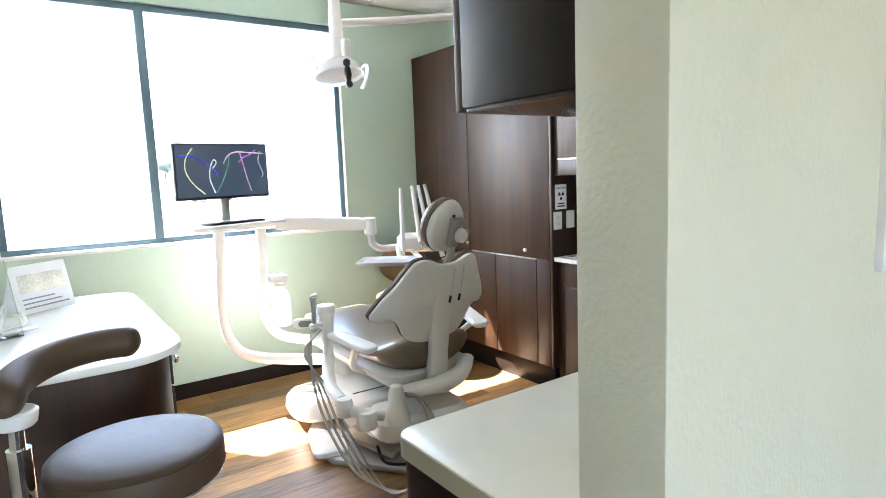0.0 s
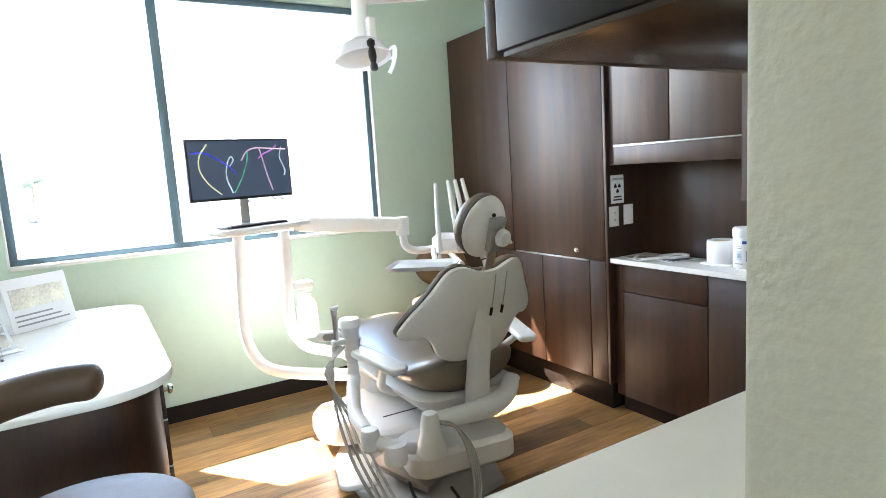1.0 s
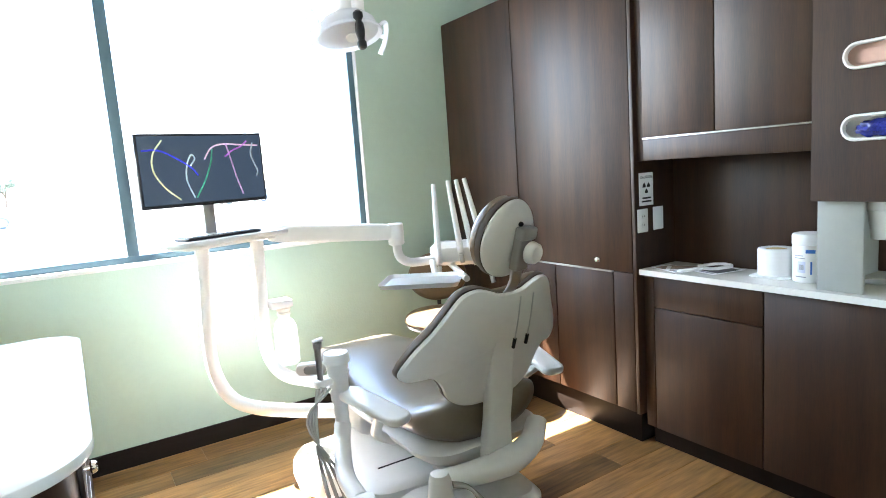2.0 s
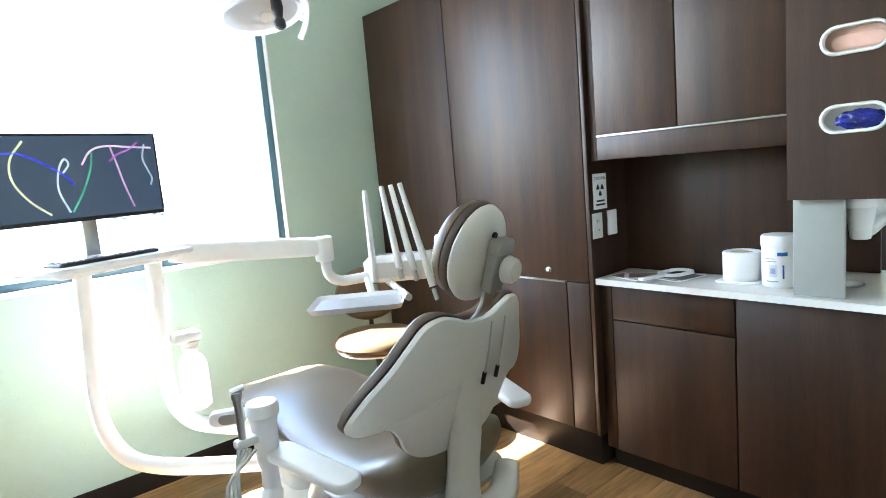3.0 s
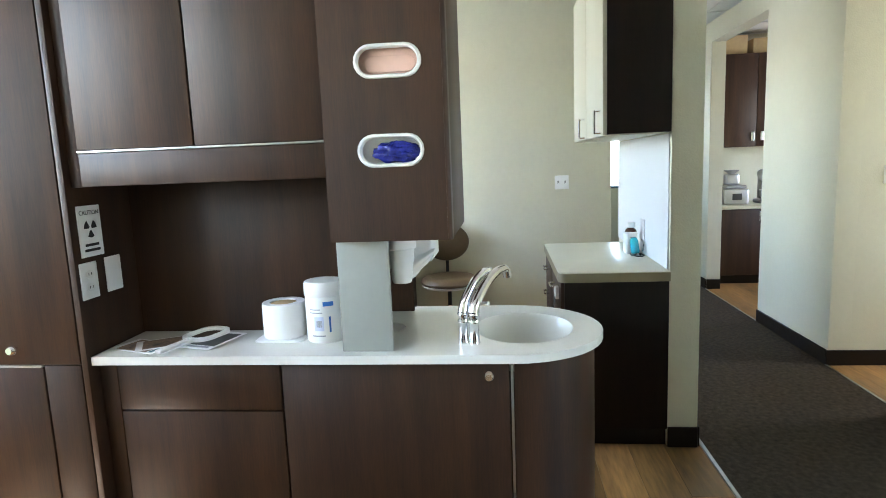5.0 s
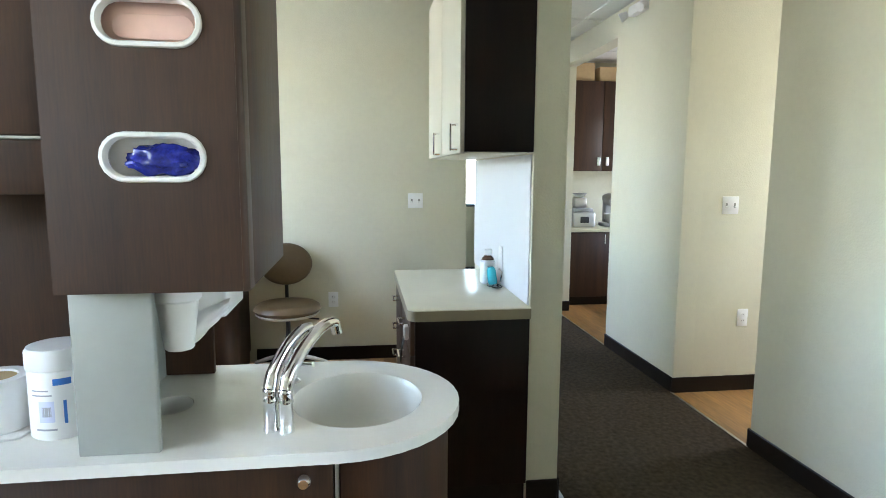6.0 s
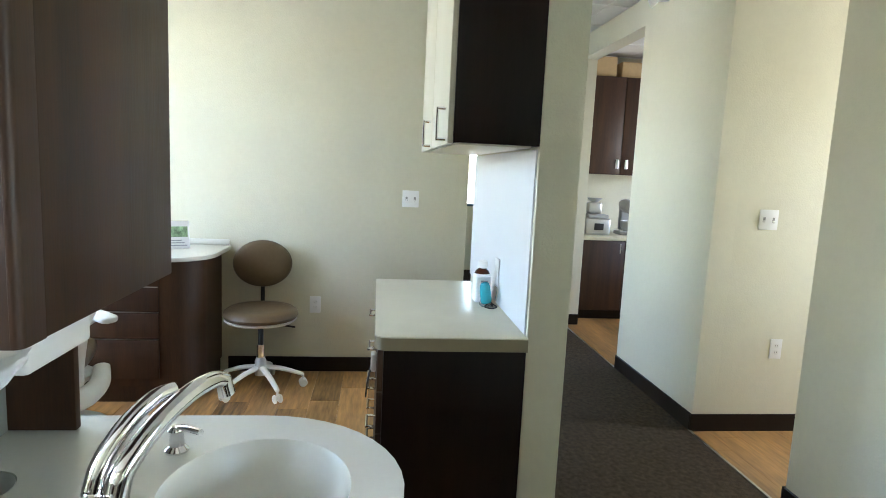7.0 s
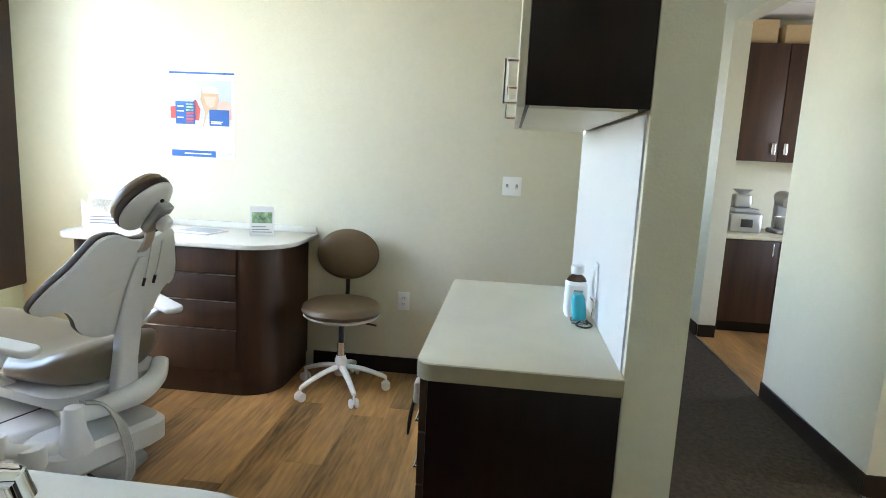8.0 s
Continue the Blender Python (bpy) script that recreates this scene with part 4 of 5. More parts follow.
# ---- delivery unit with monitor, beside the first chair ----
unit = thing("delivery_unit", "white dental delivery unit on two bent tubes with handpieces", "delivery unit", (1.9, 3.9, 0))


def u(bm):
    return rel(unit, bm)


part("tube_support", u(tube([(1.535, 4.07, 1.175), (1.528, 4.085, 0.95), (1.515, 4.09, 0.70), (1.525, 4.07, 0.53), (1.575, 4.02, 0.41), (1.66, 3.93, 0.365), (1.80, 3.77, 0.36), (2.06, 3.50, 0.37)], 0.033, 16)), WHITEP, unit)
part("tube_support", u(tube([(1.80, 4.10, 1.15), (1.795, 4.105, 0.9), (1.785, 4.10, 0.66), (1.80, 4.07, 0.53), (1.85, 4.02, 0.455), (1.94, 3.92, 0.43), (2.10, 3.72, 0.41), (2.16, 3.6, 0.34)], 0.033, 16)), WHITEP, unit)
part("floor_mount", u(loft([[(x, y, z) for x, y in rounded(1.98 + k, 2.26 - k, 3.38 + k, 3.70 - k, 0.06)] for k, z in ((0, 0.24), (0, 0.40), (0.02, 0.425))])), PLASTIC, unit)
shelf = part("shelf", u(put(prism(rounded(-0.30, 0.30, -0.135, 0.135, 0.035), -0.012, 0.012, 0.008), pose(1.625, 4.01, 1.192, 0, 0, 21))), WHITEP, unit)
part("shelf_lip", u(put(prism(rounded(-0.24, 0.24, -0.10, 0.10, 0.03), -0.03, -0.0125, 0.006), pose(1.625, 4.01, 1.192, 0, 0, 21))), WHITEP, shelf)
beam = []
for t in range(9):
    f = t / 8
    cx, cy, cz = 1.86 + (2.40 - 1.86) * f, 4.07 + (3.715 - 4.07) * f, 1.178 + (1.145 - 1.178) * f
    hh = 0.046 - 0.006 * f if 0 < t < 8 else 0.034
    beam.append([(cx + 0.55 * p, cy + 0.84 * p, cz + q) for p, q in rounded(-0.034, 0.034, -hh, hh, 0.016, 3)])
part("beam_arm", u(loft(beam)), WHITEP, unit)
part("beam_joint", u(cyl((2.39, 3.722, 1.080), (2.39, 3.722, 1.188), 0.04, 0.04, bev=0.006)), WHITEP, unit)
part("swan_neck", u(tube([(2.39, 3.722, 1.085), (2.40, 3.72, 1.02), (2.445, 3.712, 0.985), (2.53, 3.715, 0.976), (2.66, 3.70, 0.978)], 0.023, 14)), WHITEP, unit)
RW = Vector((0.769, -0.637, 0))
HP0 = Vector((2.620, 3.730, 0))
rz_head = math.degrees(math.atan2(RW.y, RW.x))
hc = HP0 + RW * 0.175
head = part("handpiece_head", u(put(loft([[(x, y, z) for x, y in rounded(-0.20 + k, 0.20 - k, -0.06 + k, 0.06 - k, 0.05)] for k, z in ((0.035, -0.065), (0.0, -0.04), (0.0, 0.03), (0.03, 0.06))]), pose(hc.x, hc.y, 1.005, 0, 0, rz_head))), WHITEP, unit)
for a, b in (((643, 338), (650, 492)), ((672, 333), (694, 472)), ((688, 332), (718, 476)), ((704, 330), (748, 508))):
    tp = HP0 + RW * ((a[0] - 640) * 0.00265) + Vector((0.02, 0.02, 1.355 - (a[1] - 341) * 0.00265))
    bp = HP0 + RW * ((b[0] - 640) * 0.00265) + Vector((-0.05, -0.06, 1.355 - (b[1] - 341) * 0.00265))
    hpz = part("handpiece", u(tube([tp, tp.lerp(bp, 0.3), tp.lerp(bp, 0.7), bp], lambda t: 0.0115 + 0.006 * t, 12)), PLASTIC, head, "pale grey handpiece tube")
    part("tip_collar", u(tube([bp + (bp - tp) * 0.02, bp + (bp - tp) * 0.13], 0.012, 12)), STEEL, hpz)
tc = Vector((2.36, 3.44, 0.93))
tray = part("instrument_tray", u(put(join(prism(rounded(-0.17, 0.17, -0.125, 0.125, 0.03), -0.006, 0.0, 0.002), loft([[(x, y, z) for x, y in rounded(-0.17 - k, 0.17 + k, -0.125 - k, 0.125 + k, 0.03)] for k, z in ((0, -0.003), (0.012, 0.016), (0.015, 0.016), (0.004, -0.006))], caps=False)), pose(*tc, 0, 0, rz_head))), TRAYSTEEL, unit, "shallow brushed steel tray")
part("tray_post", u(join(tube([tc + RW * 0.17 + Vector((0.1, 0.08, -0.02)), hc + Vector((0.0, 0.0, 0.945)) - RW * 0.1], 0.016, 10, 2), tube([tc + RW * 0.02 + Vector((0.1, 0.08, -0.014)), tc + RW * 0.02 + Vector((0.16, 0.2, 0.05))], 0.016, 10, 2))), WHITEP, tray)
tm = hc + RW * 0.165
part("timer_dial", u(join(cyl((tm.x, tm.y, 1.065), (tm.x, tm.y, 1.135), 0.034, 0.03, bev=0.006))), WHITEP, head, "small white round dial")
for k, m_ in enumerate((RED, BLUE)):
    part("dial_band", u(cyl((tm.x, tm.y, 1.083 + 0.022 * k), (tm.x, tm.y, 1.089 + 0.022 * k), 0.0348, 0.0344)), m_, head)
bo = thing("water_bottle", "white water bottle hanging on the unit's tube", "bottle", (1.885, 4.06, 0.50))
part("bottle", lathe([(0.045, 0), (0.058, 0.012), (0.060, 0.10), (0.058, 0.19), (0.045, 0.225), (0.028, 0.24), (0.028, 0.26)], 28), FROST, bo)
part("neck", lathe([(0.034, 0.258), (0.034, 0.272), (0.030, 0.276), (0.036, 0.284), (0.036, 0.296)], 24), PLASTIC, bo)
part("cap", cbox((-0.012, 0.006, 0.318), (0.115, 0.09, 0.044), 0.014, 3), WHITEP, bo)
pil = thing("vacuum_holder", "white pill-shaped holder on the unit", "holder", (1.80, 3.46, 0.645), -30)
part("body", put(prism(stadium(0, 0, 0.065, 0.028), -0.02, 0.02, 0.01), pose(0, 0, 0, 90, 0, 0)), WHITEP, pil)
part("pad", put(prism(stadium(0.01, 0, 0.04, 0.018), 0.0195, 0.026, 0.002), pose(0, 0, 0, 90, 0, 0)), GREYPLASTIC, pil)
part("stalk", tube([(0.04, 0.0, 0.0), (0.12, 0.03, -0.02), (0.2, 0.1, -0.12), (0.26, 0.16, -0.23)], 0.014, 10), WHITEP, pil)

mon = thing("monitor", "black flat monitor showing coloured ribbons on a dark picture", "monitor", (1.592, 4.085, 1.205), 12)
MW, MH, MZ = 0.300, 0.167, 0.312
part("housing", rbox(-MW, MW, -0.012, 0.026, MZ - MH, MZ + MH, 0.005), BLACK, mon)
part("screen", rbox(-MW + 0.011, MW - 0.011, -0.0135, -0.0115, MZ - MH + 0.016, MZ + MH - 0.011, 0), SCREEN, mon, "dark glowing picture")
part("neck", rbox(-0.027, 0.027, 0.0, 0.022, 0.006, MZ - MH + 0.005, 0.004), STEEL, mon)
part("stand_foot", prism(rounded(-0.11, 0.11, -0.07, 0.08, 0.03), 0.0, 0.008, 0.003), STEEL, mon)
for nm, colr, pts in (("yellow", (0.75, 0.78, 0.45), [(-0.20, 0.15), (-0.25, 0.08), (-0.255, 0.0), (-0.21, -0.08), (-0.14, -0.145)]),
                      ("blue", (0.05, 0.06, 0.75), [(-0.30, 0.10), (-0.22, 0.10), (-0.14, 0.06), (-0.07, 0.01), (-0.04, -0.03)]),
                      ("white", (0.62, 0.75, 0.78), [(-0.075, 0.02), (-0.05, 0.055), (-0.065, 0.075), (-0.09, 0.03), (-0.10, -0.05), (-0.07, -0.14)]),
                      ("green", (0.08, 0.42, 0.22), [(0.045, 0.10), (0.03, 0.03), (-0.01, -0.06), (-0.06, -0.14)]),
                      ("rose", (0.85, 0.60, 0.72), [(0.0, 0.05), (0.04, 0.105), (0.10, 0.125), (0.20, 0.12), (0.30, 0.115)]),
                      ("violet", (0.55, 0.16, 0.62), [(0.11, 0.06), (0.15, 0.09), (0.20, 0.11), (0.24, 0.14)]),
                      ("pink", (0.62, 0.38, 0.60), [(0.12, 0.13), (0.14, 0.05), (0.16, -0.04), (0.19, -0.14)]),
                      ("grey", (0.48, 0.56, 0.60), [(0.27, 0.13), (0.255, 0.07), (0.27, 0.02), (0.285, -0.02), (0.275, -0.05)])):
    part("ribbon", put(tube([(0.92 * x, 0.92 * y, 0) for x, y in pts], 0.0038, 8, 8, flat=0.08), Matrix.Translation((0, -0.0141, MZ)) @ pose(0, 0, 0, 90, 0, 0)), glow(nm + " ribbon", colr, 0.013), mon)
kb = thing("keyboard", "dark keyboard lying on the unit's shelf", "keyboard", (1.60, 3.965, 1.2045), 20)
part("case", prism(rounded(-0.19, 0.19, -0.062, 0.062, 0.012), 0, 0.012, 0.003), BLACK, kb)
kbm = []
for r in range(5):
    for q in range(15):
        kbm.append(rbox(-0.18 + q * 0.024, -0.18 + q * 0.024 + 0.019, -0.054 + r * 0.022, -0.054 + r * 0.022 + 0.017, 0.012, 0.017, 0))
part("keys", join(*kbm), GREYPLASTIC, kb)["kind"] = "stuff"

# ---- dental lamp over the first chair ----
lamp = thing("dental_lamp", "white ceiling-hung dental lamp with a clear shield", "lamp", (2.15, 3.53, 2.0))


def lp(bm):
    return rel(lamp, bm)


part("drop_tube", lp(tube([(2.165, 3.60, 2.75), (2.16, 3.585, 2.45), (2.155, 3.57, 2.25), (2.15, 3.555, 2.12)], lambda t: 0.026 + 0.022 * t, 16, flat=1.0)), WHITEP, lamp)
part("yoke", lp(tube([(2.15, 3.555, 2.14), (2.148, 3.535, 2.08), (2.14, 3.50, 2.02)], 0.026, 12)), WHITEP, lamp)
part("cross_arm", lp(tube([(2.17, 3.61, 2.345), (2.6, 3.66, 2.42), (3.12, 3.72, 2.52), (3.45, 3.75, 2.57)], 0.024, 12)), WHITEP, lamp)
part("arm_post", lp(cyl((3.45, 3.75, 2.39), (3.45, 3.75, H), 0.035, seg=20)), WHITEP, lamp)
cap = part("housing", lp(put(lathe([(0.01, 0.058), (0.05, 0.056), (0.095, 0.042), (0.125, 0.012), (0.136, -0.026), (0.130, -0.026), (0.120, 0.010), (0.09, 0.036), (0.01, 0.050)], 40), pose(2.12, 3.505, 2.060, -14, 0, 12))), FROST, lamp, "clear milky lamp housing")
part("mirror_bowl", lp(put(lathe([(0.01, 0.030), (0.06, 0.022), (0.095, 0.0), (0.108, -0.024), (0.104, -0.024), (0.088, 0.0), (0.05, 0.016), (0.01, 0.022)], 36), pose(2.12, 3.505, 2.060, -14, 0, 12))), FROSTWARM, cap, "warm yellow reflector")
part("shield_rim", lp(put(lathe([(0.1365, -0.022), (0.146, -0.032), (0.148, -0.040), (0.144, -0.044), (0.130, -0.030)], 40), pose(2.12, 3.505, 2.060, -14, 0, 12))), FROST, cap, "clear plastic rim")
part("bulb_guard", lp(put(join(lathe([(0.010, -0.115), (0.019, -0.108), (0.019, -0.088), (0.013, -0.078), (0.020, -0.045), (0.018, -0.015), (0.012, 0.0), (0.020, 0.012), (0.020, 0.030), (0.010, 0.040)], 18)), pose(2.105, 3.352, 2.055, -6, 0, 12))), BLACK, lamp, "black grip in front of the lamp")
part("neck_bracket", lp(join(cbox((2.178, 3.50, 2.175), (0.045, 0.05, 0.12), 0.01, 3))), WHITEP, lamp)
for s in (-1, 1):
    part("side_handle", lp(put(join(tube([(0, 0, -0.075), (0.012 * s, 0, -0.03), (0.012 * s, 0, 0.02), (-0.004 * s, 0, 0.062), (-0.03 * s, 0, 0.05), (-0.05 * s, 0, 0.01)], 0.011, 10, 5, flat=0.6), rbox(-0.05, 0.0, -0.007, 0.007, -0.010, 0.010, 0.005) if s > 0 else rbox(0.0, 0.05, -0.007, 0.007, -0.010, 0.010, 0.005)), pose(2.13 + s * 0.190, 3.505 + s * 0.05, 2.045, 8, s * 14, 20))), FROST, lamp, "clear plastic handle")


# ---- stools ----
def cushion(r, h, edge, n=40, sx=1.0):
    pr = [(0.01, 0), (r - edge, 0), (r - edge * 0.25, h * 0.14), (r, h * 0.42), (r - edge * 0.15, h * 0.72), (r - edge * 0.6, h * 0.93), (r - edge * 1.6, h), (r * 0.4, h * 0.985), (0.01, h * 0.97)]
    return put(lathe(pr, n), Matrix.Diagonal((sx, 1, 1, 1)))


def caster_base(st, hub_z, reach, spin, legs_mat):
    for k in range(5):
        a = 2 * math.pi * k / 5 + spin
        d = Vector((math.cos(a), math.sin(a), 0))
        leg = part("leg", tube([d * 0.02 + Vector((0, 0, hub_z)), d * reach * 0.5 + Vector((0, 0, hub_z * 0.86)), d * reach * 0.92 + Vector((0, 0, 0.088)), d * reach + Vector((0, 0, 0.075))], lambda t: 0.021 - 0.008 * t, 10, flat=0.8), legs_mat, st)
        s = d.cross(Vector((0, 0, 1)))
        c = d * reach + Vector((0, 0, 0.027))
        cs = part("caster", join(cyl(c + s * 0.008, c + s * 0.026, 0.027, bev=0.005, seg=18), cyl(c - s * 0.026, c - s * 0.008, 0.027, bev=0.005, seg=18), cyl(c - s * 0.01, c + s * 0.01, 0.010, seg=10), cyl(c + Vector((0, 0, 0.0)), c + Vector((0, 0, 0.05)), 0.007, seg=10)), WHITEP, leg, "white twin-wheel caster")


def stool(at, rz, seat_z, back_z, label):
    s = thing("operator_stool", label, "stool", at, rz, "operator stools")
    caster_base(s, 0.15, 0.27, 1.05, PLASTIC)
    part("hub", lathe([(0.036, 0.10), (0.036, 0.19), (0.028, 0.21), (0.028, 0.215)], 24), PLASTIC, s)
    part("gas_post", join(cyl((0, 0, 0.20), (0, 0, 0.30), 0.024), cyl((0, 0, 0.30), (0, 0, seat_z - 0.075), 0.014)), CHROME, s, "chrome gas lift post")
    part("sleeve", cyl((0, 0, 0.285), (0, 0, seat_z - 0.072), 0.0165), BLACK, s)
    part("seat_pan", put(lathe([(0.05, -0.02), (0.205, 0.0), (0.222, 0.014), (0.205, 0.016)], 40), Matrix.Translation((0, 0, seat_z - 0.075))), PLASTIC, s, "pale plastic seat pan")
    part("seat", put(cushion(0.232, 0.075, 0.05), Matrix.Translation((0, 0, seat_z - 0.062))), UPHOL, s, "taupe vinyl seat cushion")
    part("lever", tube([(-0.05, -0.10, seat_z - 0.09), (-0.10, -0.21, seat_z - 0.095)], 0.006, 8, 2), BLACK, s)
    part("back_bar", tube([(0.06, 0, seat_z - 0.085), (0.18, 0, seat_z - 0.08), (0.235, 0, seat_z + 0.0), (0.245, 0, seat_z + 0.12), (0.24, 0, back_z)], 0.013, 10, flat=0.7), BLACK, s)
    part("backrest", put(cushion(0.156, 0.06, 0.045, sx=1.22), pose(0.262, 0, back_z, 0, -86, 0) @ pose(0, 0, 0, 0, 0, 90)), UPHOL, s, "taupe vinyl oval backrest")
    return s


stool((6.35, 2.165, 0), 8, 0.53, 0.782, "taupe vinyl operator stool on white casters beside the desk")
stool((2.86, 4.09, 0), 62, 0.575, 0.76, "taupe vinyl operator stool standing behind the dental chair")

ast = thing("assistant_stool", "tall brown vinyl stool, darkened for shade, with a padded curved body rest", "stool", (0.752, 1.928, 0))
caster_base(ast, 0.16, 0.26, 0.9, PLASTIC)
part("hub", lathe([(0.036, 0.10), (0.036, 0.2), (0.028, 0.22), (0.028, 0.225)], 24), PLASTIC, ast)
part("gas_post", join(cyl((0, 0, 0.21), (0, 0, 0.5), 0.024), cyl((0, 0, 0.5), (0, 0, 0.71), 0.014)), CHROME, ast)
part("foot_ring", put(tube([(0.2 * math.cos(2 * math.pi * k / 24), 0.2 * math.sin(2 * math.pi * k / 24), 0.34) for k in range(25)], 0.010, 8, 2), Matrix.Identity(4)), CHROME, ast)
part("seat_pan", put(lathe([(0.05, -0.02), (0.18, 0.0), (0.196, 0.012), (0.18, 0.014)], 40), Matrix.Translation((0, 0, 0.715))), PLASTIC, ast)
part("seat", put(lathe([(0.01, 0), (0.180, 0), (0.196, 0.006), (0.202, 0.018), (0.202, 0.066), (0.198, 0.076), (0.200, 0.080), (0.194, 0.086), (0.178, 0.092), (0.12, 0.096), (0.01, 0.096)], 56), Matrix.Translation((0, 0, 0.727))), SHADED_VINYL, ast, "thick round brown vinyl seat with shade in its colour")
part("rest_post", join(tube([(-0.06, 0, 0.70), (-0.18, 0.05, 0.69), (-0.235, 0.07, 0.72), (-0.238, 0.075, 0.93)], 0.017, 12), cyl((-0.238, 0.075, 0.72), (-0.238, 0.075, 0.85), 0.026)), CHROME, ast, "chrome post of the body rest")
part("rest_collar", cyl((-0.238, 0.075, 0.905), (-0.238, 0.075, 0.945), 0.045, 0.05, bev=0.006), PLASTIC, ast)
part("body_rest", tube([(-0.25, 0.02, 0.955), (-0.245, 0.10, 0.985), (-0.205, 0.19, 1.0), (-0.13, 0.25, 1.012), (-0.04, 0.275, 1.016), (0.03, 0.270, 1.014), (0.065, 0.262, 1.010)], lambda t: 0.043 * min(math.sqrt(max(0.02, 1 - (max(0, 0.14 - t) / 0.14) ** 2)), math.sqrt(max(0.02, 1 - (max(0, t - 0.82) / 0.18) ** 2))), 20, 14), SHADED_VINYL, ast, "padded curved brown vinyl body rest with shade in its colour")


# ---- small things ----
def plate(at, normal_rz, w, h, kind, group="wall plates"):
    """A wall plate whose face looks along local -y."""
    lab = {"switch": "white double light switch plate on the wall", "outlet": "white power outlet plate on the wall", "blank": "white blank wall plate", "outlet_c": "white power outlet plate on the cabinet's side", "blank_c": "white blank plate on the cabinet's side"}[kind]
    p = thing("wall_plate", lab, "wall plate", at, normal_rz, group)
    part("plate", rbox(-w / 2, w / 2, -0.006, -0.0002, -h / 2, h / 2, 0.003), WHITEP, p)
    if kind == "switch":
        for x in (-w / 4, w / 4):
            part("toggle", put(rbox(-0.005, 0.005, -0.018, -0.004, -0.006, 0.006, 0.002), pose(x, 0, -0.006, 25, 0, 0)), WHITEP, p)
            part("toggle_slot", rbox(x - 0.007, x + 0.007, -0.0068, -0.0058, -0.014, 0.014, 0), GREYPLASTIC, p)
    elif kind.startswith("outlet"):
        for z in (-0.02, 0.02):
            part("socket", put(prism(stadium(0, 0, 0.016, 0.013), 0, 0.002), pose(0, -0.006, z, 90, 0, 0)), PLASTIC, p)
            part("slot", join(rbox(-0.007, -0.005, -0.0088, -0.0078, z - 0.003, z + 0.005, 0), rbox(0.005, 0.007, -0.0088, -0.0078, z - 0.003, z + 0.005, 0)), BLACK, p)


plate((6.71, 1.225, 1.246), -90, 0.115, 0.115, "switch")
plate((6.71, 1.863, 0.482), -90, 0.075, 0.118, "outlet")
plate((5.72, -0.755, 1.26), -90, 0.115, 0.115, "switch")
plate((5.72, -0.895, 0.505), -90, 0.075, 0.118, "outlet")
plate((5.06, 0.932, 1.03), 180, 0.075, 0.118, "blank")
plate((3.321, 2.967, 1.128), 0, 0.074, 0.112, "outlet_c")
plate((3.435, 2.967, 1.131), 0, 0.074, 0.112, "blank_c")


def words(text, size, material, parent, at, rz, name="lettering"):
    cu = bpy.data.curves.new(name, "FONT")
    cu.body, cu.size, cu.align_x, cu.align_y, cu.extrude = text, size, "CENTER", "CENTER", 0.0003
    tmp = bpy.data.objects.new(name, cu)
    me = bpy.data.meshes.new_from_object(tmp)
    bpy.data.objects.remove(tmp)
    me.materials.append(material)
    ob = new(name, me)
    ob.parent, ob.matrix_basis = parent, pose(*at, 90, 0, rz)
    return ob


sg = thing("warning_sign", "white radiation caution sign on the cabinet's side", "sign", (3.352, 2.967, 1.277), 0)
part("board", rbox(-0.05, 0.05, -0.004, -0.0002, -0.078, 0.078, 0.001), PAPER, sg)
words("CAUTION", 0.019, BLACK, sg, (0, -0.0045, 0.056), 0)
for k in range(3):
    a0 = math.radians(90 + 120 * k + 180)
    w = [(0.007 * math.cos(a0 + t), 0.007 * math.sin(a0 + t)) for t in (-0.5, 0.5)] + [(0.028 * math.cos(a0 + t), 0.028 * math.sin(a0 + t)) for t in (0.5, 0.25, 0, -0.25, -0.5)]
    part("trefoil_blade", put(prism(w, 0, 0.0006), pose(0, -0.004, 0.008, 90, 0, 0)), BLACK, sg)
for z, w in ((-0.042, 0.03), (-0.058, 0.034)):
    part("text_bar", rbox(-w, w, -0.0047, -0.0039, z - 0.004, z + 0.004, 0), BLACK, sg)

# on the sink worktop
roll = thing("paper_roll", "white roll of barrier film on a flat stand", "roll", (3.485, 2.422, TZ))
part("stand", prism(rounded(-0.075, 0.075, -0.08, 0.08, 0.02), 0, 0.006, 0.002), WHITEP, roll)
part("roll", lathe([(0.042, 0.007), (0.067, 0.007), (0.069, 0.012), (0.069, 0.112), (0.067, 0.118), (0.044, 0.118), (0.042, 0.112), (0.042, 0.012)], 40), PAPER, roll)
part("core", lathe([(0.036, 0.0065), (0.0415, 0.0065), (0.0415, 0.114), (0.036, 0.114)], 32), CARDBOARD, roll)
wp = thing("wipes_canister", "white wipes canister with a dark blue printed label", "canister", (3.462, 2.278, TZ))
part("body", lathe([(0.057, 0), (0.060, 0.004), (0.060, 0.143), (0.057, 0.147)], 40), WHITEP, wp)
part("lid", lathe([(0.0615, 0.147), (0.0625, 0.151), (0.0625, 0.183), (0.058, 0.191), (0.02, 0.192)], 40), WHITEP, wp)


def wrap(r, a0, a1, z0, z1):
    return loft([[(rr * math.cos(a0 + (a1 - a0) * k / 8), rr * math.sin(a0 + (a1 - a0) * k / 8), z) for k in range(9)] for rr, z in ((r, z0), (r, z1))], caps=False, closed=False)


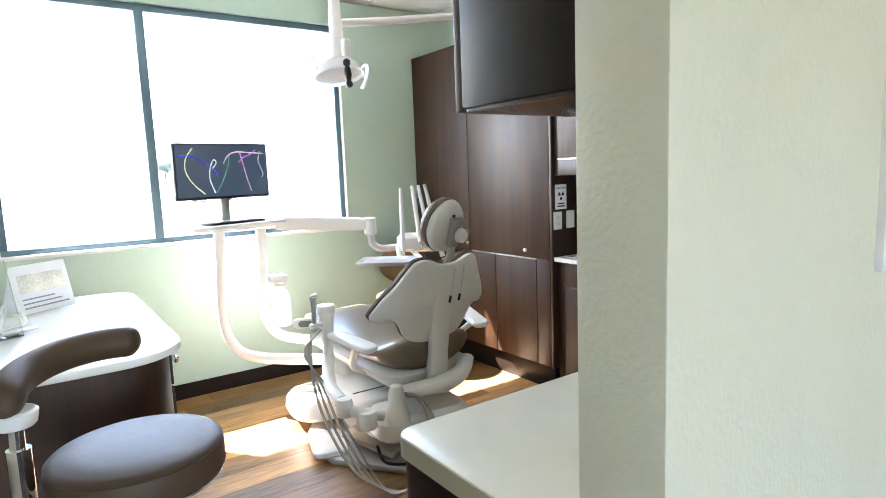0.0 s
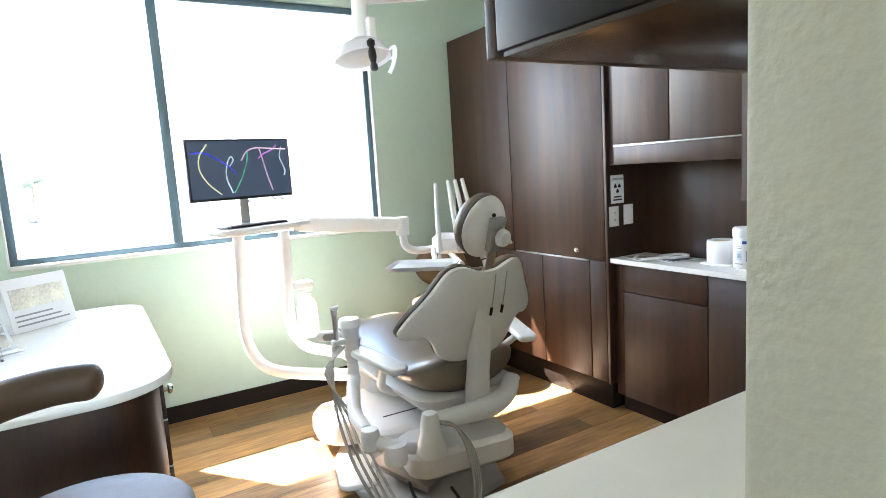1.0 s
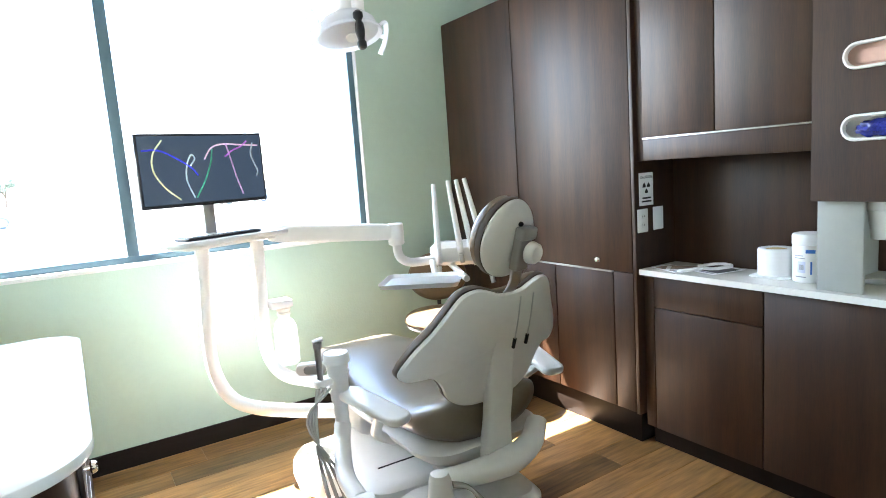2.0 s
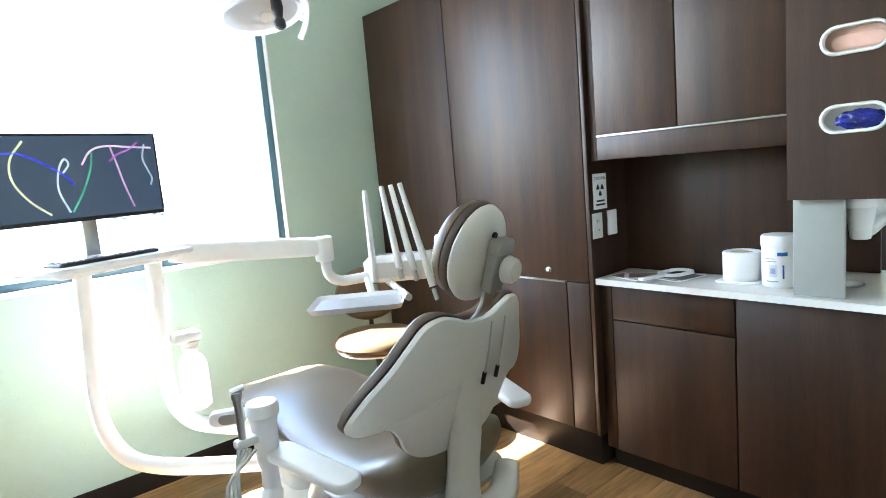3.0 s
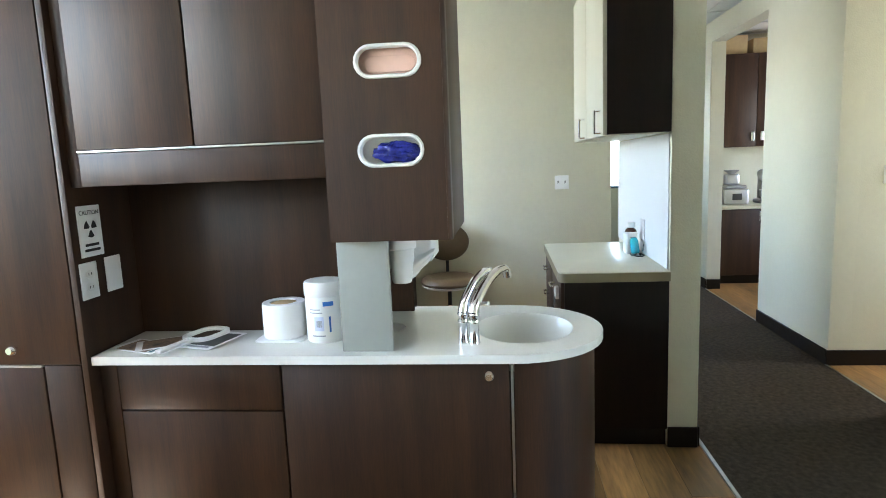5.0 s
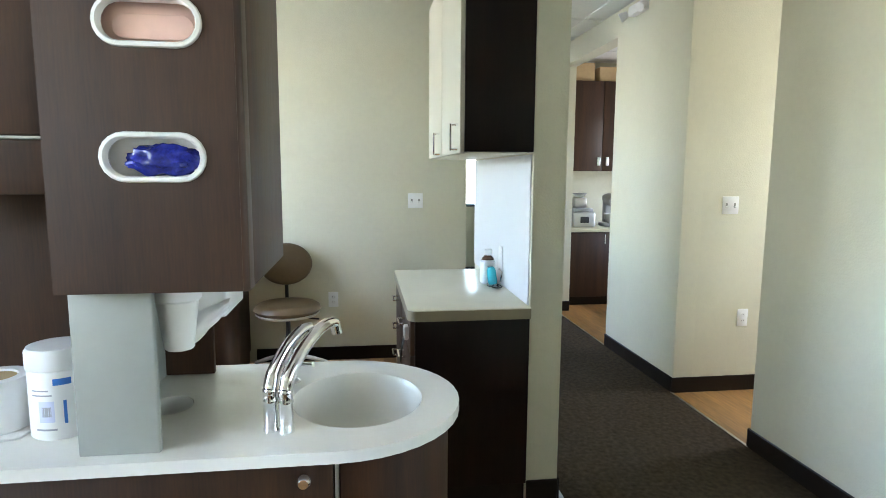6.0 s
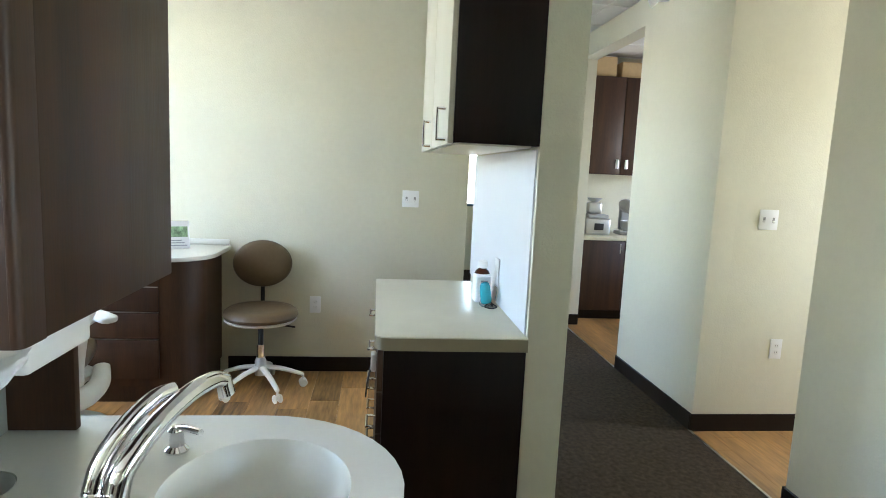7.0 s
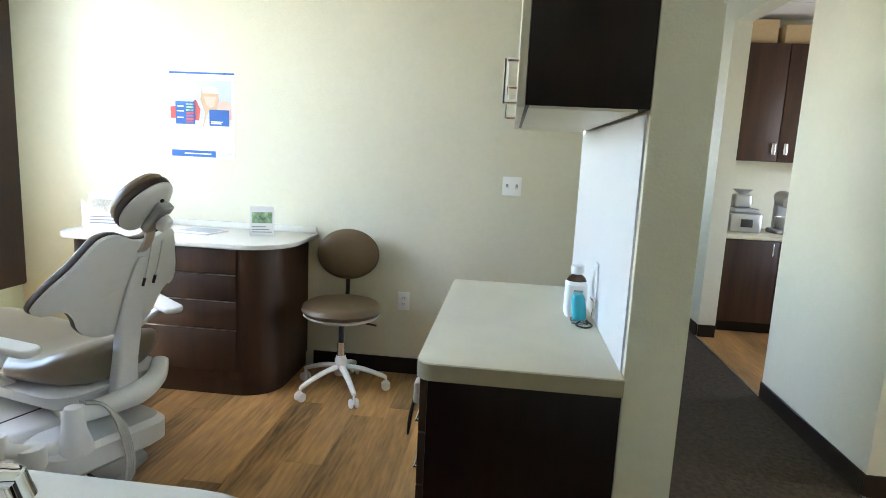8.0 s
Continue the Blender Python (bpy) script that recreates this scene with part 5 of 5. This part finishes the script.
for a0, a1, z0, z1, m_ in ((3.35, 3.9, 0.118, 0.132, BLUE), (3.62, 3.72, 0.035, 0.085, BLUE), (2.85, 3.35, 0.04, 0.085, LILAC), (2.95, 3.25, 0.052, 0.073, GREYINK), (2.6, 3.3, 0.096, 0.099, GREYINK), (2.6, 3.2, 0.106, 0.109, GREYINK), (2.7, 3.4, 0.022, 0.026, GREYINK)):
    part("label_patch", wrap(0.0606, a0, a1, z0, z1), m_, wp)
hm = thing("hand_mirror", "white hand mirror lying on the worktop", "mirror", (3.474, 2.690, TZ + 0.0085), -106)
part("frame", join(plate_hole(rounded(-0.055, 0.055, -0.075, 0.075, 0.045), rounded(-0.043, 0.043, -0.062, 0.062, 0.036), 0, 0.012, 48), rbox(-0.014, 0.014, -0.20, -0.074, 0, 0.012, 0.005)), WHITEP, hm)
part("glass", prism(rounded(-0.0425, 0.0425, -0.0615, 0.0615, 0.036), 0.002, 0.006), CHROME, hm, "mirror glass")
for k, (x, y, rz, m_, nm) in enumerate(((3.385, 2.852, -18, BROWNPIC, "brown and teal printed booklet lying on the worktop"), (3.415, 2.795, 30, BROWNPIC, "brown and teal printed booklet lying on the worktop"), (3.43, 2.640, -104, BLACK, "black folder sheet under the hand mirror"))):
    lf = thing("leaflet", nm, "leaflet", (x, y, TZ + 0.0005 + 0.0025 * k), rz, "leaflets on the worktop")
    part("sheet", rbox(-0.055, 0.055, -0.09, 0.09, 0, 0.002, 0), PAPER, lf)
    part("picture", rbox(-0.048, 0.048, -0.06, 0.07, 0.002, 0.0024, 0), m_, lf)
    part("text_bar", rbox(-0.045, 0.04, -0.08, -0.066, 0.002, 0.0024, 0), GREYINK if k == 2 else TEALPIC, lf)

# on the second worktop
WZ = 0.8935
bx = thing("sanitiser_bottle", "white square bottle with a brown neck and pale cap", "bottle", (5.10, 0.992, WZ))
part("body", loft([[(x, y, z) for x, y in rounded(-0.045 + k, 0.045 - k, -0.035 + k, 0.035 - k, 0.016)] for k, z in ((0.004, 0), (0, 0.005), (0, 0.112), (0.008, 0.122))]), PAPER, bx)
part("shoulder", lathe([(0.034, 0.122), (0.028, 0.134), (0.018, 0.142), (0.018, 0.15)], 24), AMBER, bx, "dark brown shoulder")
part("cap", lathe([(0.022, 0.146), (0.022, 0.172), (0.019, 0.175), (0.005, 0.175)], 24), WHITEP, bx)
for z in (0.03, 0.045, 0.06, 0.075, 0.09):
    part("text_bar", rbox(-0.0465, -0.0452, -0.018, 0.012 - 0.1 * (z - 0.06) ** 2, z, z + 0.007, 0), GREYINK, bx)
tl = thing("curing_light", "turquoise curing light head with a looped cable", "dental tool", (5.005, 0.985, WZ))
part("head", put(lathe([(0.02, 0), (0.024, 0.01), (0.022, 0.07), (0.016, 0.085), (0.006, 0.088)], 24), pose(0.0, 0, 0.012, -8, 0, 0)), TEAL, tl)
part("stand", prism(rounded(-0.028, 0.028, -0.028, 0.028, 0.012), 0, 0.012, 0.003), CLEARP, tl)
part("clip", tube([(0.0, -0.03, 0.09), (0.0, -0.045, 0.07), (0.0, -0.04, 0.02)], 0.005, 8), CHROME, tl)
part("cable", tube([(-0.02, 0.0, 0.01), (-0.05, 0.015, 0.005), (-0.075, -0.01, 0.005), (-0.05, -0.035, 0.006), (-0.01, -0.02, 0.012)], 0.003, 8), BLACK, tl)
hk = thing("hanging_cable", "white holder with a hanging cable on the drawer front", "holder", (4.60, 1.4415, 0.78))
part("holder", cbox((0, 0.011, 0), (0.05, 0.02, 0.06), 0.006), WHITEP, hk)
part("cable", tube([(0.01, 0.02, -0.02), (0.02, 0.03, -0.08), (0.0, 0.035, -0.13), (-0.02, 0.03, -0.07), (-0.01, 0.02, -0.02)], 0.003, 8), BLACK, hk)


# desk things
def tent(at, rz, w, h, label, col, name="desk_calendar"):
    c = thing(name, label, "calendar", at, rz)
    d = h * 0.42
    part("front_sheet", put(rbox(-w / 2, w / 2, -0.001, 0.001, 0, h, 0), pose(0, -d / 2, 0.001, -12, 0, 0)), PAPER, c)
    part("back_sheet", put(rbox(-w / 2, w / 2, -0.001, 0.001, 0, h, 0), pose(0, d / 2 - 0.0, 0.001, 12, 0, 0)), PAPER, c)
    part("foot_fold", rbox(-w / 2, w / 2, -d / 2 + 0.002, d / 2 - 0.002, 0.0, 0.002, 0), PAPER, c)
    part("picture", put(rbox(-w * 0.42, w * 0.42, -0.0022, -0.0012, h * 0.42, h * 0.80, 0), pose(0, -d / 2, 0.001, -12, 0, 0)), col, c)
    for k in range(3):
        part("text_bar", put(rbox(-w * 0.42, w * (0.40 - 0.12 * k), -0.0022, -0.0012, h * (0.10 + 0.09 * k), h * (0.13 + 0.09 * k), 0), pose(0, -d / 2, 0.001, -12, 0, 0)), GREYINK, c)
    return c


tent((0.60, 3.62, 0.8985), 38, 0.27, 0.22, "white desk calendar standing like a tent with a pale picture", PALEPIC)
tent((6.50, 2.715, DZ2 + 0.0005), -68, 0.14, 0.175, "small white card with a green and red picture", GREENP)
tent((6.44, 3.66, DZ2 + 0.0005), -80, 0.24, 0.21, "white desk calendar with a picture of a street", PALEPIC)
ac = thing("acrylic_stand", "white plastic leaflet stand on the desk", "stand", (0.50, 3.20, 0.8985), 30)
part("frame", put(plate_hole([(0.06, 0.0), (0.012, 0.17), (-0.012, 0.17), (-0.06, 0.0)], [(0.046, 0.012), (0.008, 0.15), (-0.008, 0.15), (-0.046, 0.012)], -0.004, 0.004, 40), pose(0, 0, 0.002, 90, 0, 0)), WHITEP, ac)
part("foot", rbox(-0.06, 0.06, -0.05, 0.05, 0, 0.004, 0.001), WHITEP, ac)
pan = thing("leaflet_holder", "clear acrylic sheet leaning beside the stand", "holder", (0.40, 3.02, 0.8985), 22)
part("sheet", put(rbox(-0.14, 0.14, -0.002, 0.002, 0, 0.30, 0.001), pose(0, 0, 0.001, -18, 0, 0)), CLEARP, pan)
part("foot", rbox(-0.14, 0.14, -0.004, 0.09, 0, 0.004, 0.001), CLEARP, pan)
tb = thing("tablet", "flat grey tablet lying on the desk", "tablet", (6.47, 3.09, DZ2 + 0.0005), 80)
part("case", prism(rounded(-0.13, 0.13, -0.095, 0.095, 0.012), 0, 0.009, 0.003), STEEL, tb)
part("glass", prism(rounded(-0.118, 0.118, -0.084, 0.084, 0.006), 0.009, 0.0096), GREYINK, tb)

# poster on the cream wall; laid out as y along the wall and z up, standing 1 mm proud
pos = thing("poster", "oral health poster with a tooth drawing and blue panels", "poster", (6.709, 3.20, 1.585), -90)
PW, PH = 0.215, 0.268


def flat(parent, nm, pts, m_, layer):
    return part(nm, put(prism(pts, 0, 0.0004), pose(0, -0.001 - 0.0006 * layer, 0, 90, 0, 0)), m_, parent)


flat(pos, "sheet", [(-PW, -PH), (PW, -PH), (PW, PH), (-PW, PH)], PAPER, 0)
flat(pos, "top_band", [(-PW, PH - 0.012), (PW, PH - 0.012), (PW, PH - 0.001), (-PW, PH - 0.001)], BLUE, 1)
flat(pos, "tint", [(-PW + 0.004, -0.02), (PW - 0.02, -0.02), (PW - 0.02, PH - 0.05), (-PW + 0.004, PH - 0.05)], LILAC, 1)
flat(pos, "warm_tint", [(-PW + 0.004, -0.20), (PW - 0.006, -0.20), (PW - 0.006, -0.021), (-PW + 0.004, -0.021)], CREAMP, 1)
flat(pos, "gum_shape", [(-PW + 0.004, -0.02), (-0.02, -0.03), (-0.01, 0.04), (-0.04, 0.10), (-0.10, 0.06), (-PW + 0.004, 0.05)], RED, 2)
flat(pos, "gum_shape", [(0.06, -0.02), (PW - 0.02, -0.02), (PW - 0.02, 0.08), (0.14, 0.10), (0.08, 0.04)], PINK, 2)
flat(pos, "tooth", [(0.0, -0.10), (0.02, 0.02), (-0.01, 0.10), (0.0, 0.16), (0.05, 0.18), (0.10, 0.165), (0.115, 0.10), (0.095, 0.02), (0.085, -0.05), (0.07, 0.0), (0.055, 0.035), (0.03, 0.0)], TAN, 3)
flat(pos, "tooth_pulp", [(0.015, 0.12), (0.095, 0.12), (0.08, 0.06), (0.055, 0.05), (0.03, 0.07)], PINK, 4)
flat(pos, "tooth_crown", [(0.005, 0.14), (0.11, 0.14), (0.10, 0.172), (0.05, 0.186), (0.01, 0.17)], PAPER, 5)
flat(pos, "blue_panel", [(-0.175, -0.055), (-0.045, -0.055), (-0.045, 0.085), (-0.175, 0.085)], BLUE, 6)
flat(pos, "blue_panel", [(0.05, -0.06), (0.18, -0.06), (0.18, 0.04), (0.05, 0.04)], BLUE, 6)
flat(pos, "blue_panel", [(-PW + 0.01, -PH + 0.01), (0.09, -PH + 0.01), (0.09, -PH + 0.05), (-PW + 0.01, -PH + 0.05)], BLUE, 6)
for k in range(7):
    flat(pos, "bar", [(-0.105, -0.045 + 0.018 * k), (-0.055, -0.045 + 0.018 * k), (-0.055, -0.035 + 0.018 * k), (-0.105, -0.035 + 0.018 * k)], RED if k < 4 else GREENP, 7)
for x0, x1, z in ((-0.165, -0.12, 0.055), (-0.165, -0.12, 0.025), (-0.165, -0.12, -0.015), (0.06, 0.14, -0.035), (0.06, 0.13, -0.045), (-0.12, 0.06, -PH + 0.03)):
    flat(pos, "text_bar", [(x0, z - 0.004), (x1, z - 0.004), (x1, z + 0.004), (x0, z + 0.004)], PAPER, 7)
for x0, x1, z in ((-0.2, 0.19, 0.225), (-0.2, 0.05, 0.125), (-0.2, 0.18, -0.13), (-0.2, 0.18, -0.15), (0.11, 0.2, -PH + 0.035), (0.11, 0.18, -PH + 0.02)):
    flat(pos, "text_bar", [(x0, z - 0.0025), (x1, z - 0.0025), (x1, z + 0.0025), (x0, z + 0.0025)], LILAC, 2)
pc = thing("framed_print", "framed print with pale blue bands on the corridor wall", "picture", (1.935, 0.716, 1.567), 0)
part("frame", put(plate_hole([(0.21, -0.30), (0.21, 0.30), (-0.21, 0.30), (-0.21, -0.30)], [(0.195, -0.285), (0.195, 0.285), (-0.195, 0.285), (-0.195, -0.285)], 0.0005, 0.012, 32), pose(0, 0, 0, 90, 0, 0)), WHITEP, pc)
part("print", rbox(-0.1945, 0.1945, -0.006, -0.0005, -0.2845, 0.2845, 0), PAPER, pc)
part("blue_band", rbox(-0.19, 0.19, -0.0066, -0.0058, -0.17, -0.02, 0), LILAC, pc)

em = thing("emergency_light", "small white twin emergency light high on the wall", "lamp", (6.42, SY, 2.66), 180)
part("body", rbox(-0.11, 0.11, -0.06, -0.001, -0.03, 0.04, 0.008), WHITEP, em)
for s in (-1, 1):
    part("spot_head", cyl((s * 0.13, -0.05, 0.0), (s * 0.16, -0.10, -0.03), 0.022, 0.036, bev=0.004), WHITEP, em)

# laboratory behind the doorway
lab = thing("laboratory_cabinet", "espresso wood base cabinet under a pale worktop", "cabinet", (8.620, -1.5, 0))
part("carcass", rel(lab, rbox(8.340, 8.968, -2.595, -0.565, 0.10, 0.828, 0.003)), ESPRESSO, lab)
part("plinth", rel(lab, rbox(8.390, 8.968, -2.595, -0.565, 0, 0.10, 0.002)), DARKBASE, lab)
for k in range(4):
    d = part("door", rel(lab, rbox(8.320, 8.339, -0.57 - 0.5 * (k + 1) + 0.003, -0.57 - 0.5 * k - 0.003, 0.105, 0.824, 0.002)), ESPRESSO, lab)
    pull(d, Vector((8.320, -0.57 - 0.5 * k - (0.44 if k % 2 == 0 else 0.06), 0.75)) - lab.matrix_basis.translation, 0.09, (0, 0, 1), (-0.028, 0, 0))
solid("laboratory_worktop", rbox(8.300, 8.968, -2.595, -0.562, 0.829, 0.865, 0.004), LAMINATE, "pale laminate worktop in the laboratory", "worktop")
lu = thing("laboratory_wall_cabinet", "espresso wood wall cabinet with bright handles", "cabinet", (8.820, -1.5, 1.5))
part("carcass", rel(lu, rbox(8.660, 8.968, -2.595, -0.72, 1.495, 2.50, 0.002)), ESPRESSO, lu)
for k in range(5):
    y1 = -0.722 - 0.36 * k
    d = part("door", rel(lu, rbox(8.640, 8.659, y1 - 0.356, y1 - 0.004, 1.497, 2.497, 0.002)), ESPRESSO, lu)
    part("handle", rel(lu, rbox(8.625, 8.638, y1 - (0.335 if k % 2 == 0 else 0.075), y1 - (0.30 if k % 2 == 0 else 0.04), 1.555, 1.655, 0.004)), CHROME, d, "bright flat handle")
for k, (y, w, h) in enumerate(((-0.80, 0.36, 0.20), (-1.25, 0.42, 0.16))):
    solid("cardboard_box", rbox(8.690, 8.950, y - w / 2, y + w / 2, 2.501, 2.501 + h, 0.004), CARDBOARD, "brown cardboard box on top of the cabinet", "box", group="boxes on the cabinet")
ap = thing("model_trimmer", "silver bench machine with a dark opening", "machine", (8.620, -0.84, 0.866))
part("body", rbox(-0.14, 0.14, -0.13, 0.13, 0, 0.17, 0.02, 3), STEEL, ap)
part("lid", rbox(-0.12, 0.12, -0.11, 0.11, 0.171, 0.21, 0.015, 3), GREYPLASTIC, ap)
part("control_panel", rbox(-0.147, -0.139, -0.05, 0.05, 0.05, 0.12, 0.003), BLACK, ap)
part("tower", rbox(-0.02, 0.10, -0.07, 0.07, 0.211, 0.33, 0.02, 3), STEEL, ap)
part("funnel", put(lathe([(0.03, 0.33), (0.08, 0.37), (0.082, 0.375), (0.03, 0.34)], 24), Matrix.Translation((0.04, 0, 0))), GREYPLASTIC, ap)
mx = thing("bench_mixer", "grey bench mixer standing on the worktop", "machine", (8.640, -1.20, 0.866))
part("base", prism(rounded(-0.12, 0.12, -0.10, 0.10, 0.05), 0, 0.04, 0.01), GREYPLASTIC, mx)
part("column", rbox(0.03, 0.11, -0.05, 0.05, 0.041, 0.30, 0.02, 3), GREYPLASTIC, mx)
part("head", put(lathe([(0.02, -0.13), (0.06, -0.11), (0.07, 0.05), (0.05, 0.12), (0.01, 0.13)], 24), pose(0.0, 0, 0.30, 0, 80, 0)), GREYPLASTIC, mx)
part("bowl", put(lathe([(0.05, 0.041), (0.08, 0.09), (0.085, 0.15), (0.08, 0.15), (0.072, 0.09)], 24), Matrix.Translation((-0.05, 0, 0))), STEEL, mx)

# ---- outdoors, washed out by the light ----
car = thing("parked_car", "blue-grey car parked outside the window", "car", (13.2, 50.0, -0.12), 8, "parked cars")
prof = [(-2.2, 0.30), (-2.2, 0.72), (-1.9, 0.88), (-1.2, 0.95), (-0.6, 1.38), (0.7, 1.42), (1.5, 1.0), (2.1, 0.92), (2.25, 0.6), (2.2, 0.30)]
part("body", put(prism(prof, -0.85, 0.85, 0.05), pose(0, 0, 0, 90, 0, 0)), CARPAINT, car)
# frame grey in place of black glass, paled for the same glare
part("side_window", put(prism([(-1.0, 1.0), (-0.55, 1.32), (0.62, 1.35), (1.2, 1.02)], 0.851, 0.858), pose(0, 0, 0, 90, 0, 0)), ALU, car)
for x in (-1.4, 1.4):
    for y in (-0.8, 0.8):
        w = part("wheel", cyl((x, y - 0.1, 0.32), (x, y + 0.1, 0.32), 0.32, bev=0.03), TYRE, car)
        part("rim", cyl((x, y - 0.105, 0.32), (x, y + 0.105, 0.32), 0.20), STEEL, w)
for x, y, a in ((-3.4, 42, 6),):
    copy_thing(car, pose(x, y, -0.12, 0, 0, a))


def tree(x, y, h, seed):
    r = random.Random(seed)
    t = thing("tree", "leafy tree far across the parking ground", "tree", (x, y, -0.12), 0, "far trees")
    limbs = [tube([(0, 0, 0), (0.1, 0, h * 0.3), (0, 0.1, h * 0.6)], lambda s: 0.22 - 0.12 * s, 8)]
    tips = []
    for k in range(7):
        a = r.uniform(0, 6.28)
        e = Vector((math.cos(a) * h * 0.22, math.sin(a) * h * 0.22, h * r.uniform(0.55, 0.85)))
        limbs.append(tube([(0.05, 0.05, h * r.uniform(0.3, 0.55)), e * 0.6 + Vector((0, 0, h * 0.25)), e], lambda s: 0.09 - 0.07 * s, 6, 3))
        tips.append(e)
    part("trunk", join(*limbs), BARK, t)
    vs, fs = [], []
    for k in range(1400):
        c = r.choice(tips) + Vector((r.gauss(0, 1), r.gauss(0, 1), r.gauss(0, 0.8))) * h * 0.09
        a = Vector((r.gauss(0, 1), r.gauss(0, 1), r.gauss(0, 1))).normalized()
        b = a.orthogonal().normalized() * 0.16
        i = len(vs)
        vs += [c - a * 0.2, c + b, c + a * 0.2, c - b]
        fs.append((i, i + 1, i + 2, i + 3))
    me = bpy.data.meshes.new("crown")
    me.from_pydata([tuple(v) for v in vs], [], fs)
    me.materials.append(LEAF)
    cr = new("crown", me)
    cr.parent = t


tree(-20.0, 130, 6.2, 1)
tree(-8.0, 140, 5.6, 2)
tree(24.0, 130, 6.6, 3)

# ---- floors ----
floor = solid("floor", rbox(-0.03, 6.835, 0.745, WY, -0.12, -0.006, 0), SUBFLOOR, "oak-look vinyl plank floor", "floor", "structure")
planks = {}


def plank_mesh(w, l):
    """One plank, middle at the origin, chamfered along its top edges."""
    key = (round(w, 3), round(l, 3))
    if key not in planks:
        e = 0.0012
        b = loft([[(x, y, z) for x, y in ((-l / 2 + k, -w / 2 + k), (l / 2 - k, -w / 2 + k), (l / 2 - k, w / 2 - k), (-l / 2 + k, w / 2 - k))] for k, z in ((0, -0.005), (0, -e), (e, 0))])
        planks[key] = mesh("plank", b, WOOD, 20)
    return planks[key]


def lay(parent, x0, x1, y0, y1, w, l, seed, as_parts=True):
    r = random.Random(seed)
    y, bms = y0, []
    while y < y1 - 0.01:
        ww = min(w, y1 - y)
        x = x0 - r.uniform(0, l)
        while x < x1 - 0.01:
            a, b = max(x, x0), min(x + l, x1)
            if b - a > 0.03:
                if as_parts:
                    ob = new("plank", plank_mesh(ww - 0.001, b - a - 0.001))
                    ob.parent, ob.location = parent, ((a + b) / 2, y + ww / 2, 0)
                else:
                    bms.append(rbox(a + 0.0005, b - 0.0005, y + 0.0005, y + ww - 0.0005, -0.005, 0, 0))
            x += l
        y += w
    return bms


lay(floor, -0.03, 6.71, 0.762, WY, 0.178, 1.22, 5)
solid("floor_hall", join(*lay(None, 4.91, 5.72, -2.6, SY, 0.148, 1.22, 6, False)), WOOD, "oak-look vinyl planks in the side hall", "floor", "structure")
solid("floor_lab", join(*lay(None, 5.86, 8.97, -2.6, SY, 0.148, 1.22, 7, False)), WOOD, "oak-look vinyl planks in the laboratory", "floor", "structure")
solid("floor_slab", rbox(-2.74, 11.34, -3.74, 0.744, -0.12, -0.0075, 0), SUBFLOOR, "concrete slab under the floors", "floor", "structure")
solid("floor_slab_east", rbox(6.836, 11.34, 0.745, 2.34, -0.12, -0.0075, 0), SUBFLOOR, "concrete slab under the floors", "floor", "structure")
solid("floor_slab_west", rbox(-2.74, -0.031, 0.745, 2.12, -0.12, -0.0075, 0), SUBFLOOR, "concrete slab under the floors", "floor", "structure")
solid("carpet", join(rbox(-2.6, 11.2, SY, 0.744, -0.007, 0.004, 0), rbox(-2.6, 2.6, -3.6, SY, -0.007, 0.004, 0), rbox(6.837, 11.2, 0.745, 2.2, -0.007, 0.004, 0), rbox(-2.6, -0.032, 0.745, 2.0, -0.007, 0.004, 0)), CARPET, "dark brown flecked corridor carpet", "carpet", "structure")
solid("carpet_edge", join(rbox(-0.03, 6.71, 0.744, 0.762, -0.004, 0.006, 0.002), rbox(4.91, 5.72, SY - 0.001, SY + 0.014, 0.0035, 0.007, 0.001), rbox(6.83, 8.13, SY - 0.001, SY + 0.014, 0.0035, 0.007, 0.001)), STEEL, "thin metal strip along the carpet's edge", "trim", "structure")
